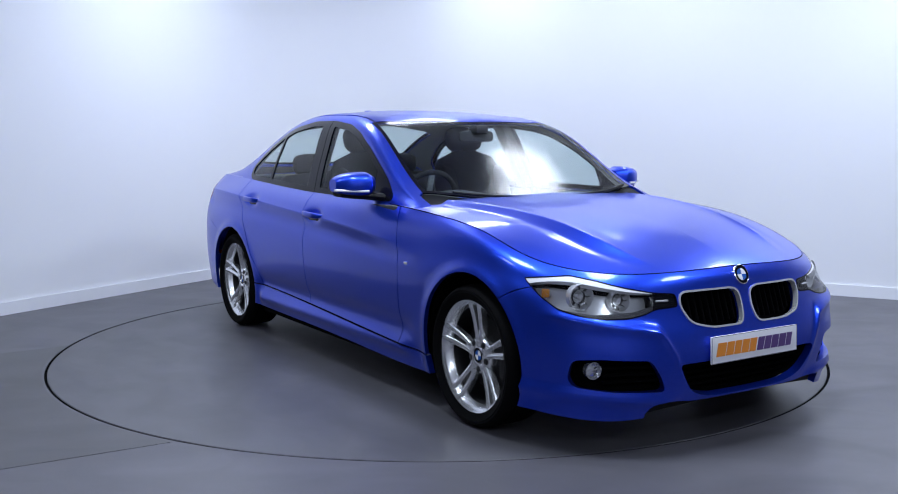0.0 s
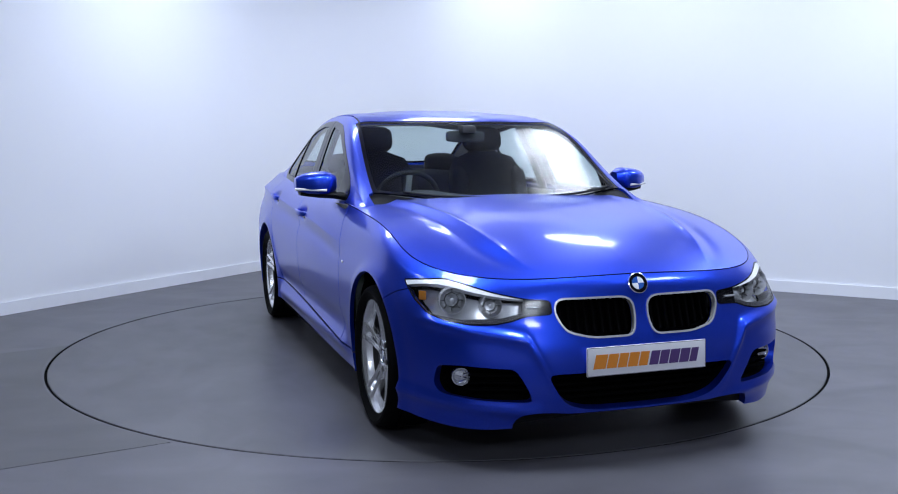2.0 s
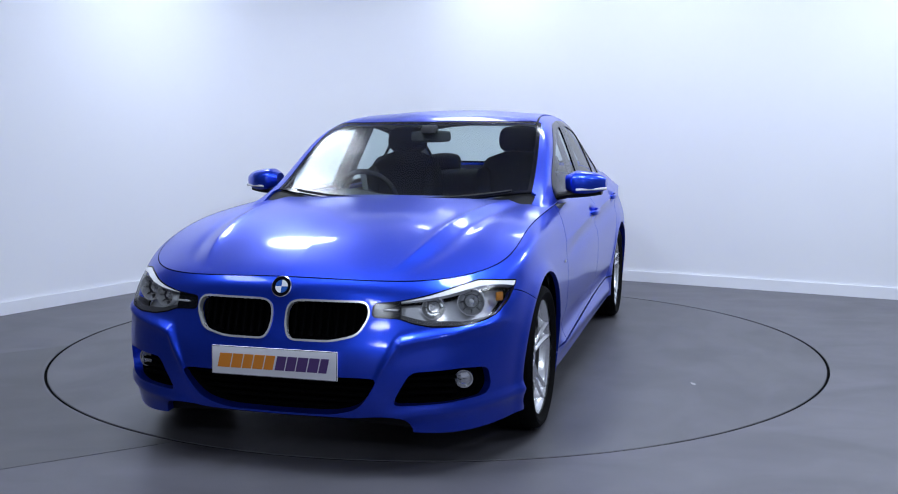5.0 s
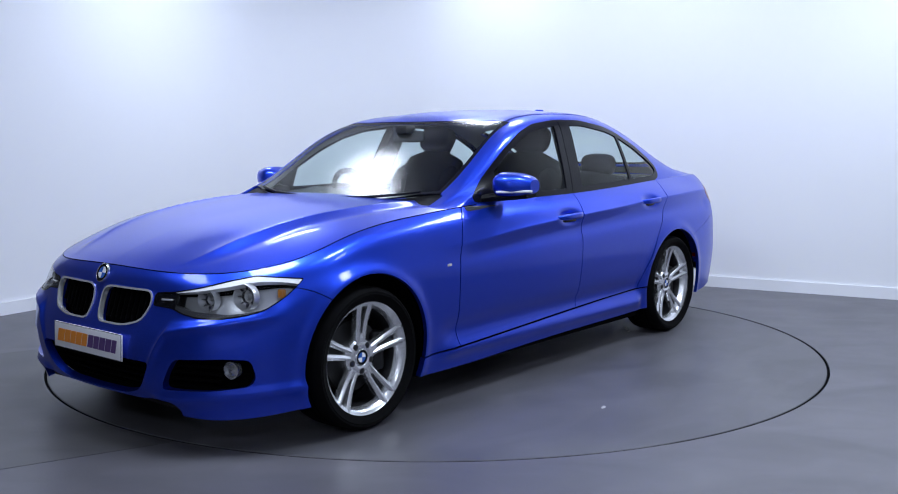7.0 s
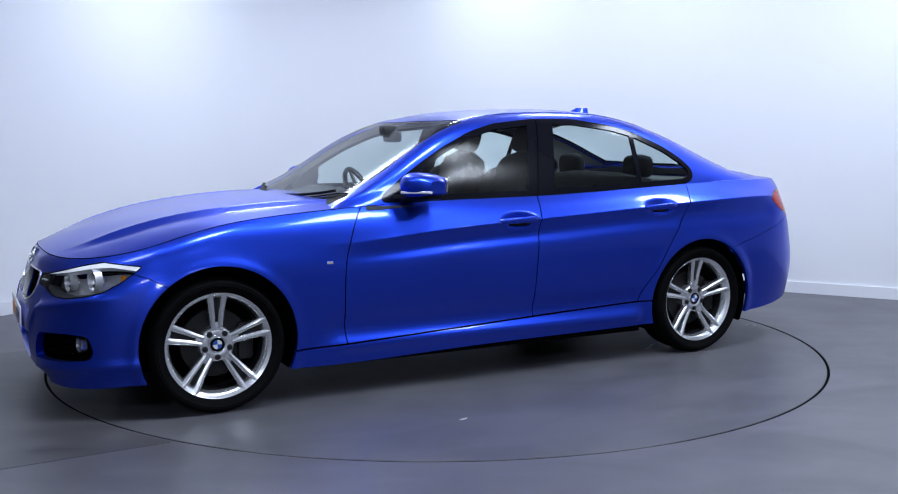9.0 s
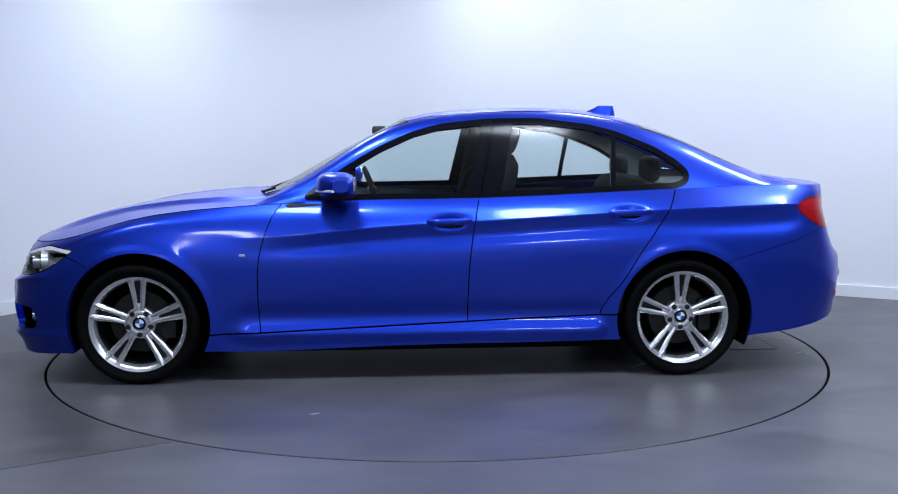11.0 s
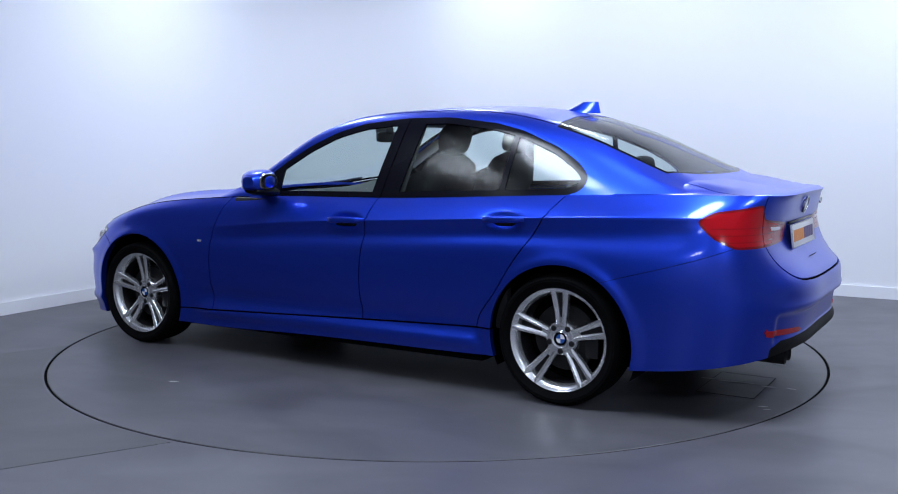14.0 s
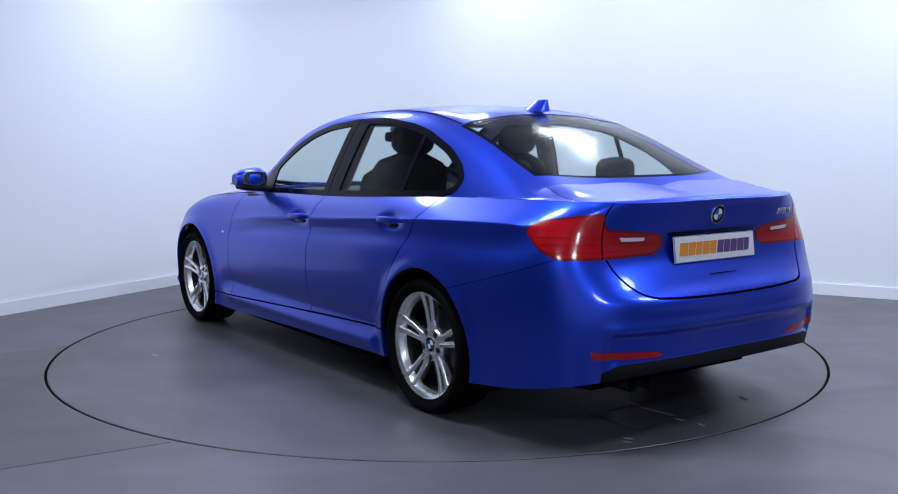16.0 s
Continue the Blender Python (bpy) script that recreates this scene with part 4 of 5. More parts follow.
for s in "LR":
    g = 1 if s == "L" else -1
    housing = skin("headlamp", rows, tris[head], LAMPGREY, s, lip=0, push=-0.095, label="headlamp with chrome reflectors behind a clear lens")[0]
    skin("lens", rows, tris[head], LAMPGLASS, s, lip=0.0, push=0.0, parent=housing, label="clear lens")
    skin("seal", sr, st, GLOSSBLACK, s, lip=0.012, push=0.0015, parent=housing, label="black lamp seal")
    skin("brow", hr, ht[is_brow & ~is_end], BROWWHITE, s, lip=0.03, push=0.0008, parent=housing, label="white light strip")
    skin("inner_bezel", hr, ht[is_end], GLOSSBLACK, s, lip=0.02, push=-0.006, parent=housing, label="black inner end of the lamp")
    skin("lower_bezel", hr, ht[is_low & ~is_brow & ~is_end], LAMPGREY, s, lip=0.05, push=-0.012, parent=housing, label="grey bezel below the reflectors")
    skin("reflector_wall", hr, ht[~is_low & ~is_brow & ~is_end], BOWL, s, lip=0, push=-0.070, parent=housing, label="bright chrome lamp lining")
    for y, z, x, r in ((.700, .622, 1.918, .050), (.575, .607, 2.005, .042)):
        bm = bmesh.new()
        m = at(x, g * y, z) @ AHEAD @ pose(0, 0, 0, 0, g * 12, 0)
        lathe(bm, [(.004, -.055), (r * .35, -.050), (r * .7, -.034), (r * .93, -.008), (r, .004), (r * 1.06, .004), (r * 1.08, -.03)], 40, m)
        part("reflector", bm, BOWL, housing, "chrome reflector bowl")
        bm = bmesh.new()
        lathe(bm, [(.0005, -.012), (r * .20, -.014), (r * .24, -.03), (r * .24, -.055)], 24, m)
        part("bulb_shield", bm, SATIN, housing)
        bm = bmesh.new()
        lathe(bm, [(r * .50, -.030), (r * .54, -.018), (r * .58, -.030)], 36, m)
        part("reflector_ring", bm, LAMPGREY, housing)
        for k in range(8):
            bm = bmesh.new()
            box(bm, r * .76, 0, -.018, r * .36, .0022, .014, m @ pose(0, 0, 0, 0, 0, 45 * k))
            part("facet", bm, LAMPGREY, housing, smooth=False)
    bm = bmesh.new()
    box(bm, 0, 0, 0, .012, .032, .036, at(1.795, g * .782, .630, 0, 0, g * 42), bev=0.006)
    part("side_marker", bm, AMBER, housing, "amber side marker")
    bm = bmesh.new()
    box(bm, 0, 0, 0, .012, .055, .007, at(surface(.435, .608, 1) + 0.001, g * .435, .608, 0, 0, g * 14), bev=0.002)
    part("trim_bar", bm, SATIN, housing)

    # kidney grille: chrome surround, back and upright bars in near-black for the shade inside
    grille = skin("kidney_grille", rows, tris[D["kidney"] & ~D["kring"]], SATIN, s, lip=0.022, push=0.005, label="kidney grille with satin chrome surround")[0]
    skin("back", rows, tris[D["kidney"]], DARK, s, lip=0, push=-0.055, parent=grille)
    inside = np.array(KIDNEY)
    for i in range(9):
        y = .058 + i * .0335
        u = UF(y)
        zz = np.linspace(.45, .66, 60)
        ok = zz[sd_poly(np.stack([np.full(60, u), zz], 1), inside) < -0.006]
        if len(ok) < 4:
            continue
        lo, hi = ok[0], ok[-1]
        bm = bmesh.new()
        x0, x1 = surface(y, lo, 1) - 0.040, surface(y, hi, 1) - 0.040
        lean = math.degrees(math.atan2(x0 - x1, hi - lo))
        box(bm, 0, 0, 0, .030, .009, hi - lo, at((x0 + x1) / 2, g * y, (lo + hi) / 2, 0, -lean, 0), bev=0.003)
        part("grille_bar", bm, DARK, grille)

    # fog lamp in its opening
    fog = skin("fog_lamp_opening", rows, tris[D["fog"]], DARK, s, lip=-0.039, push=-0.075, label="recessed bumper opening with its shade painted black")[0]
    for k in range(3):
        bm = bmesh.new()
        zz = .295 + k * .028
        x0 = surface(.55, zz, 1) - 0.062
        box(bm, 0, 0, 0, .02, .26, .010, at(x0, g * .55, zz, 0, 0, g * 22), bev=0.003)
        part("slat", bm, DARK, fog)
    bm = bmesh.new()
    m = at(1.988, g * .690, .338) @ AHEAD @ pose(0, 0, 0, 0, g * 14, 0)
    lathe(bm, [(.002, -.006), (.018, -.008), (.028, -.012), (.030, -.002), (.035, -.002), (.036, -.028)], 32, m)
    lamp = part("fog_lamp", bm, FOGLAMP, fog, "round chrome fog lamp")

# intake back and slats near-black, depth shade included in their colour
skin("lower_intake", rows, tris[D["intake"]], DARK, "B", lip=-0.049, push=-0.085, label="lower air intake with its shade painted black")
for k in range(5):
    bm = bmesh.new()
    zz = .225 + k * .027
    w = np.interp(zz, [.21, .24, .34, .36], [.22, .33, .38, .38])
    pts = [(surface(y, zz, 1) - 0.06, y) for y in np.linspace(0, w, 8)]
    outline = [(x, -y) for x, y in pts[:0:-1]] + [(x, y) for x, y in pts]
    outline += [(x - .02, y) for x, y in outline[::-1]]
    prism(bm, outline, zz - .004, zz + .004, Matrix.Translation(OFF))
    part("intake_slat", bm, DARK, car)


def roundel(m, r, parent):
    """A round badge: dark ring, quarters in blue and white."""
    bm = bmesh.new()
    lathe(bm, [(.0005, 0.001), (r * .62, 0.001), (r * .66, .004), (r * .95, .004), (r, .001), (r * 1.0, -.006)], 36, m)
    badge = part("badge", bm, GLOSSBLACK, parent, "round badge with blue and white quarters")
    bm = bmesh.new()
    lathe(bm, [(r * .93, .0035), (r * .95, .006), (r * 1.02, .004), (r * 1.03, -.004)], 36, m)
    part("rim_ring", bm, CHROME, badge)
    for q in range(4):
        bm = bmesh.new()
        arc = [(r * .62 * math.cos(math.pi / 2 * (q + i / 8)), r * .62 * math.sin(math.pi / 2 * (q + i / 8))) for i in range(9)]
        prism(bm, [(0, 0)] + arc, .001, .0045, m)
        part("quarter", bm, BADGEBLUE if q % 2 else BADGEWHITE, badge, smooth=False)


def plate(m, name):
    """A white plate with two rows of slanted coloured blocks in place of its print."""
    bm = bmesh.new()
    box(bm, 0, 0, 0, .52, .111, .008, m, bev=0.003)
    pl = part(name, bm, PLATEWHITE, car, "white plate with orange and purple print")
    bm = bmesh.new()
    for sx, sy, w, h in ((0, .0535, .516, .0025), (0, -.0535, .516, .0025), (.2575, 0, .0025, .104), (-.2575, 0, .0025, .104)):
        box(bm, sx, sy, .0045, w, h, .001, m)
    part("border", bm, FOGLAMP, pl, "thin grey edge line", smooth=False)
    x = -.228
    for i, w in enumerate((.056, .047, .043, .047, .043, .043, .043, .046, .046, .037)):
        bm = bmesh.new()
        h, sl = .027, .006
        if i == 5:
            x += .004
        prism(bm, [(x - sl, -h), (x + w - .005 - sl, -h), (x + w - .005 + sl, h), (x + sl, h)], .004, .0056, m)
        blk = part("print_block", bm, ORANGE if i < 5 else PURPLE, pl, smooth=False)
        x += w
    return pl


plate(at(2.192, 0, .404, 0, -2, 0) @ AHEAD, "front_plate")
REARWARD = AHEAD @ pose(0, 0, 0, 0, 180, 0)
plate(at(-2.322, 0, .785, 0, 7, 0) @ REARWARD, "rear_plate")
roundel(at(surface(0, .683, 1) + .004, 0, .683, 0, -22, 0) @ AHEAD, .041, car)
roundel(at(surface(0, .925, -1) - .005, 0, .925, 0, -14, 0) @ REARWARD, .041, car)
for i, w in enumerate((.024, .010, .026, .024)):
    bm = bmesh.new()
    y = -.430 - sum((.024, .010, .026, .024)[:i]) - i * .006
    box(bm, 0, 0, 0, .004, w, .030, at(surface(.47, .92, -1) - .002, y - w / 2, .918, 0, -10, 2), bev=0.001)
    part("model_mark", bm, CHROME, car, "small chrome mark")
# black strip drawn in place of the recess shadow over the plate
bm = bmesh.new()
box(bm, 0, 0, 0, .010, .56, .012, at(-2.309, 0, .852, 0, 4, 0), bev=0.003)
part("recess_shade_strip", bm, GLOSSBLACK, boot, "dark strip for the recess shade above the plate")
bm = bmesh.new()
box(bm, 0, 0, 0, .004, .17, .004, at(surface(0, .68, -1) - .0005, 0, .68), bev=0.002)
part("lid_slot", bm, DARK, boot)

# tail lamps
REV = rounded([(UR(.565), .852), (UR(.43), .846), (UR(.43), .832), (UR(.555), .836)], 0.005)
rev = lambda r: sd_poly(UZ(r), REV)
ribs = lambda r: np.minimum.reduce([np.abs(r[:, 2] - z) for z in (.797, .826, .855)]) - 0.0022
tr_, tt_ = split(rows, tris[outer_tail | inner_tail], rev)
for z in (.797, .826, .855):
    tr_, tt_ = split(tr_, tt_, lambda r: r[:, 2] - z)
tr_, tt_ = split(tr_, tt_, ribs)
edge_in = lambda r: sd_poly(UZ(r), TAIL) + 0.010
tr_, tt_ = split(tr_, tt_, edge_in)
tm = tr_[tt_].mean(1)
t_out, t_rev, t_rib, t_edge = tm[:, 6] < LIDSEAM, rev(tm) < 0, (ribs(tm) < 0) & (tm[:, 6] > UX(-2.12)), edge_in(tm) > 0
for s in "LR":
    tl = skin("tail_lamp", tr_, tt_[t_out & ~t_edge & ~t_rib], REDLENS, s, lip=0.003, push=0.0015, label="glossy red wrap-round tail lamp")[0]
    skin("rim", tr_, tt_[t_out & t_edge], REDDARK, s, lip=0.02, push=0.001, parent=tl)
    skin("rib", tr_, tt_[t_out & t_rib & ~t_edge], REDRIB, s, lip=0, push=0.0, parent=tl)
    il = skin("boot_lamp", tr_, tt_[~t_out & ~t_edge & ~t_rib & ~t_rev], REDLENS, s, lip=0.003, push=0.0015, label="glossy red lamp on the boot lid")[0]
    skin("rim", tr_, tt_[~t_out & t_edge], REDDARK, s, lip=0.02, push=0.001, parent=il)
    skin("rib", tr_, tt_[~t_out & t_rib & ~t_edge & ~t_rev], REDRIB, s, lip=0, push=0.0, parent=il)
    skin("reversing_light", tr_, tt_[~t_out & t_rev & ~t_edge], CLEARLENS, s, lip=0.004, push=0.004, parent=il, label="clear reversing light")


# ------------------------------------------------------------------ wheels
def arm(bm, m, a0, a1, r0, r1, w0, w1, h0, h1, n=9):
    """One spoke arm from hub to rim with a ridged face."""
    sec = []
    for i in range(n):
        t = i / (n - 1)
        r, off, w = r0 + (r1 - r0) * t, a0 + (a1 - a0) * t**1.2, w0 + (w1 - w0) * t
        h = h0 + (h1 - h0) * t - .006 * math.sin(math.pi * t)
        sec.append([bm.verts.new(m @ Vector((off + w * k, r, h + d))) for k, d in ((-.5, -.032), (-.5, -.004), (-.36, 0), (-.05, .0035), (.36, 0), (.5, -.004), (.5, -.032))])
    for p, q in zip(sec, sec[1:]):
        for j in range(6):
            bm.faces.new((p[j], p[j + 1], q[j + 1], q[j]))


def make_wheel(name):
    wheel = new(name)
    bm = bmesh.new()
    lathe(bm, [(.232, -.10), (.245, -.108), (.275, -.116), (.296, -.109), (.306, -.096), (.3095, -.075), (.3105, 0), (.3095, .075), (.306, .096), (.298, .109), (.290, .116), (.281, .115),
               (.279, .1165), (.274, .114), (.262, .107), (.245, .10)], 96)
    tyre = part("tyre", bm, RUBBER, wheel, "black rubber tyre")
    for g in (-.05, -.018, .018, .05):
        bm = bmesh.new()
        lathe(bm, [(.3100, g - .0035), (.3103, g), (.3100, g + .0035)], 72)
        part("groove", bm, DARK, tyre)
    # inner rim in the darkened alloy, its shade painted on
    bm = bmesh.new()
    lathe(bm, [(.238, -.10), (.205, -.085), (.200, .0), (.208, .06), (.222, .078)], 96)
    part("barrel", bm, ALLOYSHADE, wheel, "inner rim painted near black for its shade")
    bm = bmesh.new()
    lathe(bm, [(.205, .050), (.211, .074), (.217, .084), (.226, .090), (.240, .096), (.2465, .105), (.2525, .1075), (.257, .105), (.257, .096)], 96)
    part("rim", bm, ALLOY, wheel, "silver alloy rim")
    bm = bmesh.new()
    lathe(bm, [(.032, .050), (.036, .058), (.044, .0625), (.062, .0605), (.074, .054), (.080, .042), (.080, .0)], 48)
    part("hub", bm, ALLOY, wheel)
    for k in range(5):
        spin = pose(0, 0, 0, 0, 0, 72 * k)
        bm = bmesh.new()
        arm(bm, spin, -.0145, -.0335, .066, .240, .021, .029, .060, .094)
        arm(bm, spin, .0145, .0335, .066, .240, .021, .029, .060, .094)
        prism(bm, [(-.034, .05), (.034, .05), (.022, .085), (.008, .100), (-.008, .100), (-.022, .085)], .03, .060, spin, bev=.004)
        sp = part("spoke", bm, ALLOY, wheel, "silver twin spoke")
        # dark plate added between the arms in place of the shade there
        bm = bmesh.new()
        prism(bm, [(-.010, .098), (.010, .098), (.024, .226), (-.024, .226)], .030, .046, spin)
        part("shade_plate", bm, ALLOYSHADE, sp, "dark plate for the shade between the arms")
        bm = bmesh.new()
        lathe(bm, [(.0005, .0625), (.0120, .0625), (.0135, .0615), (.0140, .050)], 16, pose(0, 0, 0, 0, 0, 72 * k + 36) @ pose(0, .056, 0))
        part("bolt", bm, ALLOYSHADE, wheel)
    bm = bmesh.new()
    lathe(bm, [(.0005, .005), (.15, .005), (.152, .0), (.152, -.02), (.07, -.02)], 64)
    part("brake_disc", bm, STEEL, wheel, "dull steel brake disc")
    bm = bmesh.new()
    box(bm, .135, 0, -.005, .07, .17, .07, bev=0.015)
    part("caliper", bm, ALLOYSHADE, wheel)
    bm = bmesh.new()
    lathe(bm, [(.0005, -.06), (.20, -.06), (.203, -.055)], 48)
    part("back_plate", bm, DARK, wheel)
    roundel(pose(0, 0, .058), .033, wheel)
    wide = Matrix.Diagonal((1.05, 1.05, 1, 1))
    for ob in wheel.children_recursive:
        if not ob.name.startswith(("tyre", "groove")):
            ob.data.transform(wide)
    return wheel


first = make_wheel("wheel")
first.parent = car
places = [(1.405, .780, 1), (-1.415, .795, 1), (1.405, -.780, -1), (-1.415, -.795, -1)]
for i, (x, y, g) in enumerate(places):
    m = at(x, y, .3105) @ (pose(0, 0, 0, -90, 0, 0) if g > 0 else pose(0, 0, 0, 90, 0, 0)) @ pose(0, 0, 0, 0, 0, 180 if g > 0 else 0)
    if i == 0:
        first.matrix_basis = m
    else:
        copy_thing(first, m).parent = car

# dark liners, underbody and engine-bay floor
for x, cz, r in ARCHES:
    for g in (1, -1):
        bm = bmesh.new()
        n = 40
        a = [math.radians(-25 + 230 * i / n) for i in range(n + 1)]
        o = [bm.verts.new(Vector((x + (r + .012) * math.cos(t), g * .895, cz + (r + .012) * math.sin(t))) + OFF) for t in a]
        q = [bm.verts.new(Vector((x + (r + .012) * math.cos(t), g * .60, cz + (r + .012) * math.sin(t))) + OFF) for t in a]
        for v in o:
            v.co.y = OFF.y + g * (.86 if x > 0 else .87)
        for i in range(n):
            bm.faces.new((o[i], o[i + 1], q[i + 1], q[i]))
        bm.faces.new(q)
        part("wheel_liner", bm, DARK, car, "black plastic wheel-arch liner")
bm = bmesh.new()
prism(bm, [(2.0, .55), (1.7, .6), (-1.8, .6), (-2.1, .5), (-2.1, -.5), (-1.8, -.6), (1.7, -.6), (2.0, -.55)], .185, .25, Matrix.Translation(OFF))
# lower panels added to keep light from getting under the car
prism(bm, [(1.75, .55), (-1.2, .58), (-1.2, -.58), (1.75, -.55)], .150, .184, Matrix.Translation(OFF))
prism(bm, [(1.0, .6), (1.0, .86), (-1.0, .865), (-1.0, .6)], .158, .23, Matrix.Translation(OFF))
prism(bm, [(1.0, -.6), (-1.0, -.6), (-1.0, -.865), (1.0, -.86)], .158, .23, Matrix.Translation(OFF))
part("underbody", bm, DARK, car, "dark underbody with low panels added to deepen shade", smooth=False)
bm = bmesh.new()
box(bm, 0.95, 0, .55, .05, 1.6, .6, Matrix.Translation(OFF))
part("bulkhead", bm, DARK, car, smooth=False)
bm = bmesh.new()
box(bm, -1.42, 0, .62, .04, 1.5, .70, Matrix.Translation(OFF))
part("rear_bulkhead", bm, DARK, car, smooth=False)
for y in (.44, .53):
    bm = bmesh.new()
    lathe(bm, [(.028, -.25), (.034, -.25), (.036, .0), (.034, .004), (.031, .0), (.030, -.2)], 28, at(-2.365, y, .272) @ REARWARD)
    part("exhaust_pipe", bm, BLACK, car, "dark exhaust tailpipe")


# ------------------------------------------------------------------ handles, mirrors, fin, wipers
def loft(bm, sections, caps=True):
    rings_ = [[bm.verts.new(p) for p in s_] for s_ in sections]
    for a, b in zip(rings_, rings_[1:]):
        n = len(a)
        for i in range(n):
            bm.faces.new((a[i], a[(i + 1) % n], b[(i + 1) % n], b[i]))
    if caps:
        bm.faces.new(rings_[0][::-1])
        bm.faces.new(rings_[-1])


def oval(c, ax, ay, ra, rb, n=16, p=2.4):
    out = []
    for i in range(n):
        t = 2 * math.pi * i / n
        cs, sn = math.cos(t), math.sin(t)
        out.append(c + ax * (ra * math.copysign(abs(cs) ** (2 / p), cs)) + ay * (rb * math.copysign(abs(sn) ** (2 / p), sn)))
    return out


for k, doors in enumerate((front_doors, rear_doors)):
    hx, hz = HANDLES[k]
    yy = .890 if k == 0 else .886
    for g, door in zip((1, -1), doors):
        bm = bmesh.new()
        secs = []
        for i in range(15):
            t = -1 + 2 * i / 14
            bow = .026 * (1 - abs(t) ** 3.5) - 0.012 * abs(t) ** 6
            secs.append(oval(Vector((hx + .122 * t, g * (yy + bow), hz + .004 - .004 * t)) + OFF, Vector((0, g, 0)), Vector((0, 0, 1)), .010, .0165 * (1 - .45 * abs(t) ** 4)))
        loft(bm, secs)
        part("handle", bm, PAINT, door, "body-coloured pull handle")
        # black strip added as the shadow under the handle
        bm = bmesh.new()
        box(bm, 0, 0, 0, .15, .004, .016, at(hx, g * (yy - .010), hz - .022), bev=.002)
        part("handle_shadow_gap", bm, GLOSSBLACK, door)

for g in (1, -1):
    bm = bmesh.new()
    secs = []
    for i in range(17):
        t = i / 16
        y = .822 + .203 * t
        sx = (.086 + .018 * math.sin(math.pi * t)) * (1 - .55 * t**4) * (.55 + .45 * min(1, t * 5))
        sz = (.066 - .006 * t) * (1 - .50 * t**5) * (.60 + .40 * min(1, t * 4))
        secs.append(oval(Vector((.398 - .035 * t**1.5, g * y, 1.018 - .004 * t)) + OFF, Vector((1, 0, 0)), Vector((0, 0, 1)), sx, sz, 24, 2.8))
    loft(bm, secs)
    mirror = part("wing_mirror", bm, PAINT, car, "blue wing mirror with a black foot")
    bm = bmesh.new()
    secs = []
    for i in range(9):
        t = i / 8
        secs.append(oval(Vector((.392 - .03 * t, g * (.830 + .172 * t), .958 + .010 * t)) + OFF, Vector((1, 0, 0)), Vector((0, 0, 1)), .088 * (1 - .5 * t**3), .022 * (1 - .4 * t**3), 16))
    loft(bm, secs)
    part("lower_shell", bm, BLACK, mirror, "black plastic lower shell")
    bm = bmesh.new()
    secs = []
    for i in range(9):
        t = i / 8
        secs.append(oval(Vector((.436 + .056 * math.sin(math.pi * (.5 + .5 * t)) - .035 * t, g * (.885 + .147 * t), .985 + .004 * t)) + OFF, Vector((1, 0, 0)), Vector((0, 0, 1)), .006, .0065, 10))
    loft(bm, secs)
    part("indicator", bm, CLEARLENS, mirror, "clear indicator strip")
    bm = bmesh.new()
    loft(bm, [oval(Vector((.43, g * .785, .950)) + OFF, Vector((1, 0, 0)), Vector((0, 0, 1)), .07, .022), oval(Vector((.425, g * .83, .955)) + OFF, Vector((1, 0, 0)), Vector((0, 0, 1)), .05, .018),
              oval(Vector((.41, g * .90, .966)) + OFF, Vector((1, 0, 0)), Vector((0, 0, 1)), .045, .014)])
    part("foot", bm, BLACK, mirror, "black mirror foot")
    bm = bmesh.new()
    loft(bm, [oval(Vector((.302, g * .930, 1.018)) + OFF, Vector((0, 1, 0)), Vector((0, 0, 1)), .068, .044, 20, 3), oval(Vector((.292, g * .930, 1.018)) + OFF, Vector((0, 1, 0)), Vector((0, 0, 1)), .066, .042, 20, 3)])
    part("mirror_glass", bm, CHROME, mirror, "silvered mirror glass")
    # small mark behind the front wheel
    bm = bmesh.new()
    box(bm, 0, 0, 0, .030, .004, .012, at(.872, g * .8955, .662, 0, 0, 0), bev=.001)
    part("wing_mark", bm, SATIN, car, "small chrome wing mark")

bm = bmesh.new()
secs = []
for i in range(12):
    t = i / 11
    x0, x1 = -.985 - .165 * t ** .8, -1.252 + .014 * t
    secs.append([Vector((x0 + (x1 - x0) * (.5 - .5 * math.cos(a)), (.030 * (1 - t) + .006) * math.sin(a), 1.385 + .055 * t + .006 * t * t)) + OFF for a in [2 * math.pi * k / 20 for k in range(20)]])
loft(bm, secs)
part("roof_fin", bm, PAINT, car, "blue shark-fin aerial")

for y0, y1 in ((.05, .60), (-.55, .02)):
    bm = bmesh.new()
    secs = []
    for i in range(14):
        t = i / 13
        y = y0 + (y1 - y0) * t
        x = .845 - .17 * (abs(y) / .7) ** 2.2 + .01
        z = float(np.interp(-x, -XG, A)) - .03 * (abs(y) / .7) ** 2 + .014
        secs.append(oval(Vector((x, y, z)) + OFF, Vector((1, 0, 0)), Vector((0, 0, 1)), .010, .007, 8))
    loft(bm, secs)
    part("wiper", bm, BLACK, car, "black windscreen wiper")


# ------------------------------------------------------------------ cabin
inner_shell = shell & ~G["roofseam"]
skin("headlining", crows, ctris[inner_shell | G["roofseam"]], LINING, "B", lip=0, push=-0.028, label="light grey cloth headlining")
bm = bmesh.new()
box(bm, -.25, 0, .30, 2.3, 1.45, .06, Matrix.Translation(OFF), bev=.02)
part("cabin_floor", bm, CABIN, car)
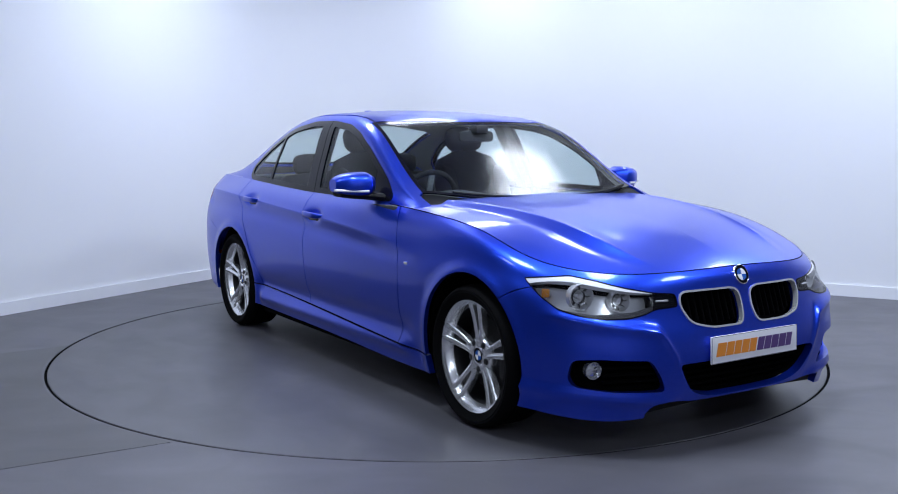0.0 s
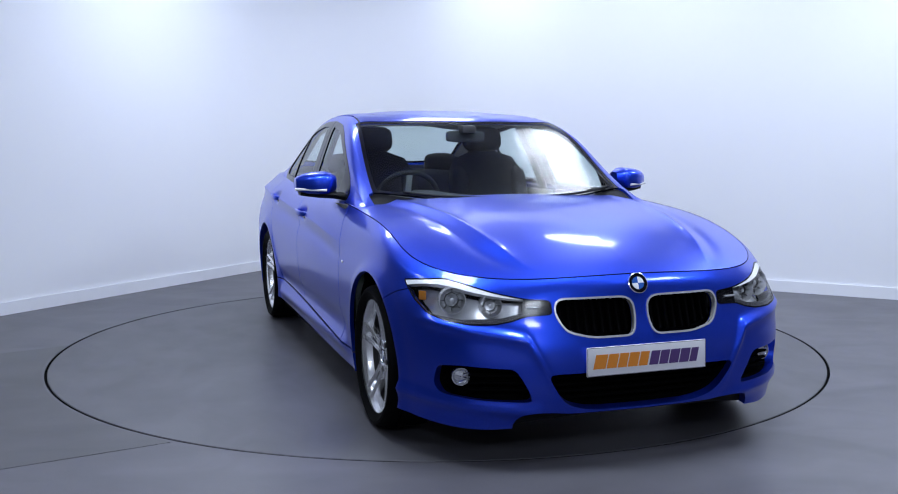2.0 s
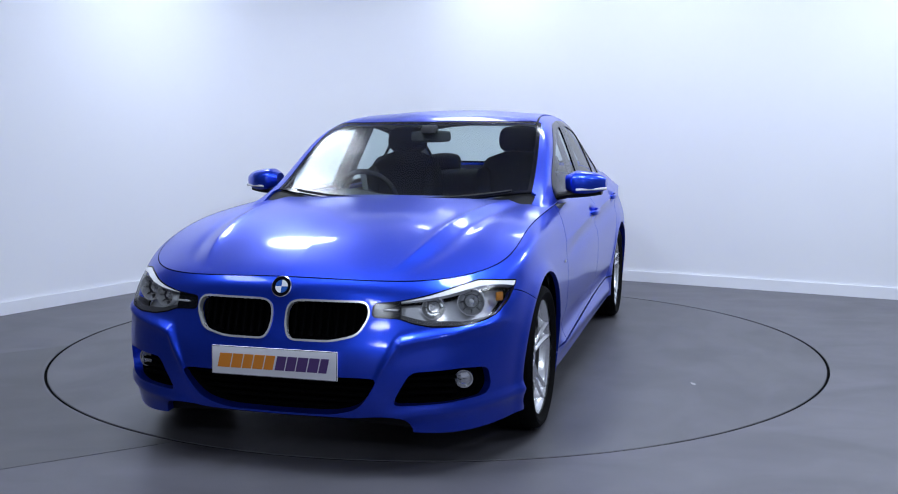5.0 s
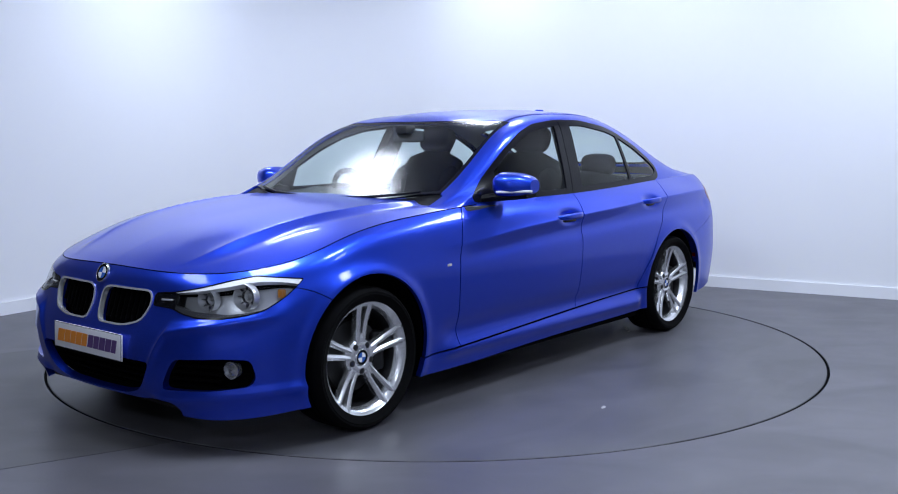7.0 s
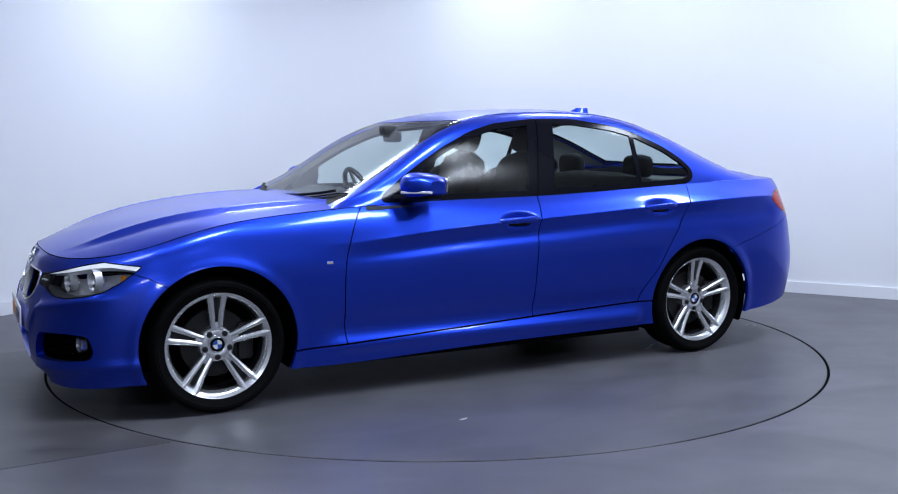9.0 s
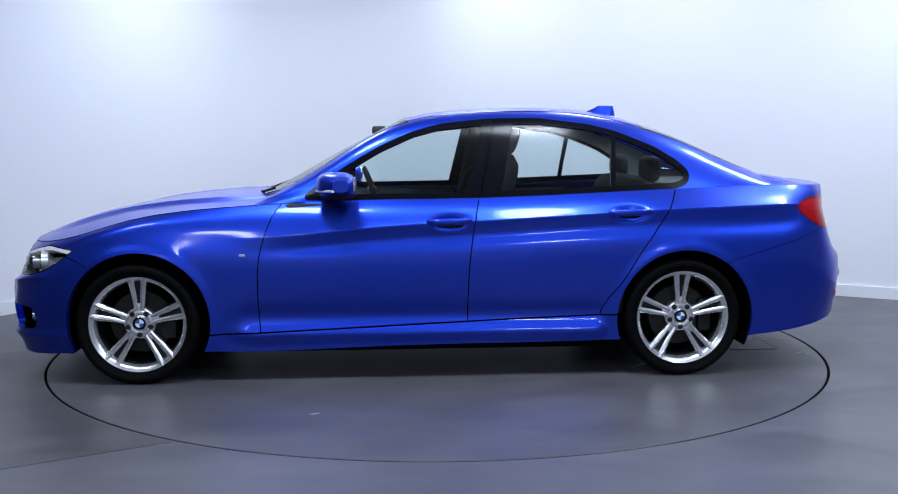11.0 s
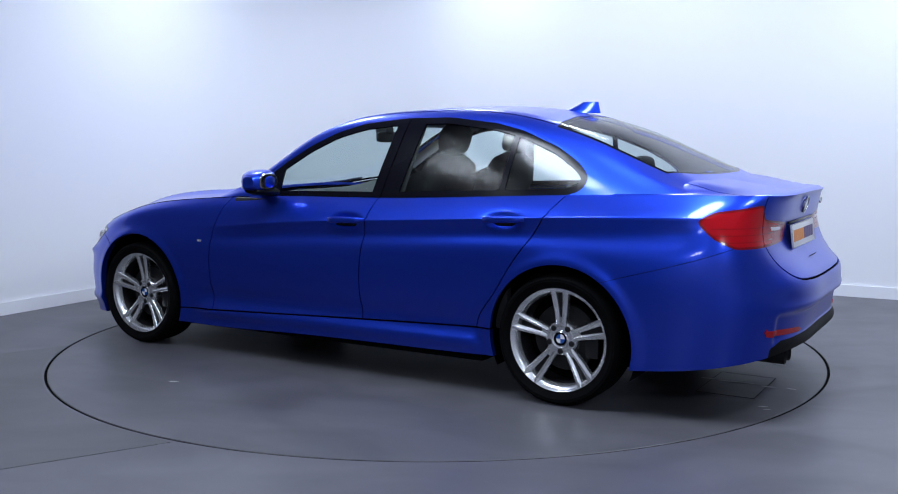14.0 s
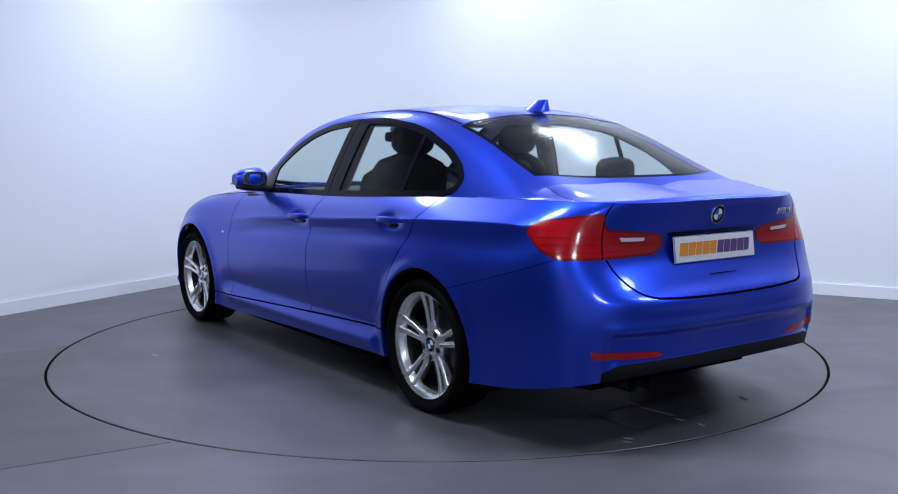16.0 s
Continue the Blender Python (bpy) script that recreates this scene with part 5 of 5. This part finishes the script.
for g in (1, -1):
    for x0, x1 in ((.66, -.32), (-.40, -1.12)):
        bm = bmesh.new()
        box(bm, (x0 + x1) / 2, g * .80, .62, x0 - x1, .05, .60, Matrix.Translation(OFF), bev=.02)
        part("door_card", bm, CABIN, car, "black inner door trim")
bm = bmesh.new()
secs = []
for i in range(19):
    y = -.74 + 1.48 * i / 18
    hump = .035 * math.exp(-((y + .37) / .16) ** 2)
    prof = [(.80, .60), (.80, .90), (.66, .935), (.50, .945 + hump), (.34, .925 + hump), (.27, .87), (.24, .78), (.30, .62)]
    secs.append([Vector((x - .15 * (abs(y) / .74) ** 3 * (x > .5), y, z)) + OFF for x, z in prof])
loft(bm, secs)
part("dashboard", bm, CABIN, car, "black dashboard")
m = at(.20, -.37, .895, 0, -68, 0)
bm = bmesh.new()
sec = [(.183 + .015 * math.cos(2 * math.pi * i / 12), .015 * math.sin(2 * math.pi * i / 12)) for i in range(12)]
lathe(bm, sec, 48, m, closed=True)
wheel_ = part("steering_wheel", bm, SEAT, car, "black leather steering wheel")
bm = bmesh.new()
lathe(bm, [(.001, .03), (.05, .028), (.07, .01), (.07, -.03)], 28, m)
part("boss", bm, CABIN, wheel_)
for a in (0, 180, 270):
    bm = bmesh.new()
    box(bm, .12, 0, 0, .13, .035, .012, m @ pose(0, 0, 0, 0, 0, a + 90), bev=.004)
    part("spoke", bm, SATIN, wheel_)


def cushion(bm, c, ax, ay, az, ra, rb, rc, p=4.0, n=14):
    """A soft rounded block."""
    secs_ = []
    for i in range(n + 1):
        t = -1 + 2 * i / n
        k = max(.02, (1 - abs(t) ** p)) ** (1 / p)
        secs_.append(oval(c + az * (rc * t), ax, ay, ra * k, rb * k, 20, 3.2))
    loft(bm, secs_)


X3, Y3, Z3 = Vector((1, 0, 0)), Vector((0, 1, 0)), Vector((0, 0, 1))
for g in (1, -1):
    bm = bmesh.new()
    cushion(bm, Vector((-.16, g * .37, .56)) + OFF, X3, Y3, Z3, .27, .26, .09)
    seat = part("front_seat", bm, SEAT, car, "black leather front seat")
    tilt = Vector((-.30, 0, .95)).normalized()
    fore = Vector((.95, 0, .30)).normalized()
    bm = bmesh.new()
    cushion(bm, Vector((-.45, g * .37, .85)) + OFF, fore, Y3, tilt, .085, .245, .33)
    part("backrest", bm, SEAT, seat)
    for q in (1, -1):
        bm = bmesh.new()
        cushion(bm, Vector((-.40, g * .37 + q * .20, .82)) + OFF, fore, Y3, tilt, .085, .055, .26)
        part("bolster", bm, SEAT, seat)
    bm = bmesh.new()
    cushion(bm, Vector((-.555, g * .37, 1.245)) + OFF, fore, Y3, tilt, .050, .130, .085, 3.2)
    part("headrest", bm, SEAT, seat, "black padded headrest")
    for q in (-.05, .05):
        bm = bmesh.new()
        lathe(bm, [(.007, -.12), (.007, .05)], 10, at(-.54, g * .37 + q, 1.17, 0, -17, 0))
        part("headrest_post", bm, CHROME, seat)
bm = bmesh.new()
cushion(bm, Vector((-1.02, 0, .52)) + OFF, X3, Y3, Z3, .26, .66, .10, 6)
bench = part("rear_bench", bm, SEAT, car, "black leather rear bench")
bm = bmesh.new()
cushion(bm, Vector((-1.26, 0, .80)) + OFF, Vector((.93, 0, .37)), Y3, Vector((-.37, 0, .93)), .08, .64, .24, 6)
part("backrest", bm, SEAT, bench)
for y in (.36, -.36):
    bm = bmesh.new()
    cushion(bm, Vector((-1.37, y, 1.075)) + OFF, X3, Y3, Z3, .045, .125, .075, 3.2)
    part("headrest", bm, SEAT, bench)
bm = bmesh.new()
box(bm, -1.60, 0, .985, .48, 1.30, .03, Matrix.Translation(OFF), bev=.01)
part("parcel_shelf", bm, CABIN, car, "black parcel shelf")
bm = bmesh.new()
cushion(bm, Vector((.145, 0, 1.262)) + OFF, X3, Y3, Z3, .016, .118, .034, 5)
rv = part("interior_mirror", bm, CABIN, car, "black rear-view mirror")
bm = bmesh.new()
box(bm, .17, 0, 1.30, .09, .085, .05, Matrix.Translation(OFF), bev=.015)
part("mirror_mount", bm, CABIN, rv)
for g in (1, -1):
    bm = bmesh.new()
    secs = []
    for i in range(10):
        t = i / 9
        z = .93 + .42 * t
        secs.append(oval(Vector((-.41 - .16 * (z - .945), g * (.750 - .165 * t**1.1), z)) + OFF, X3, Y3, .050, .016, 10))
    loft(bm, secs)
    part("pillar_trim", bm, CABIN, car, "dark inner centre pillar")


# ------------------------------------------------------------------ what moves
def motions():
    """The turntable winds up from rest and then turns evenly, with the car on it."""
    turns = [(0, -31.9), (0.25, -31.65), (0.5, -30.9), (0.75, -29.75), (1.0, -28.2), (1.25, -26.3), (1.5, -24.1), (1.75, -21.35)]
    turns += [(t / 2, -18.45 + 11.67 * (t / 2 - 2)) for t in range(4, 33)]
    for thing in (turntable, car):
        walk(thing, [(t, pose(0, 0, 0, 0, 0, -90 - a)) for t, a in turns])


motions()
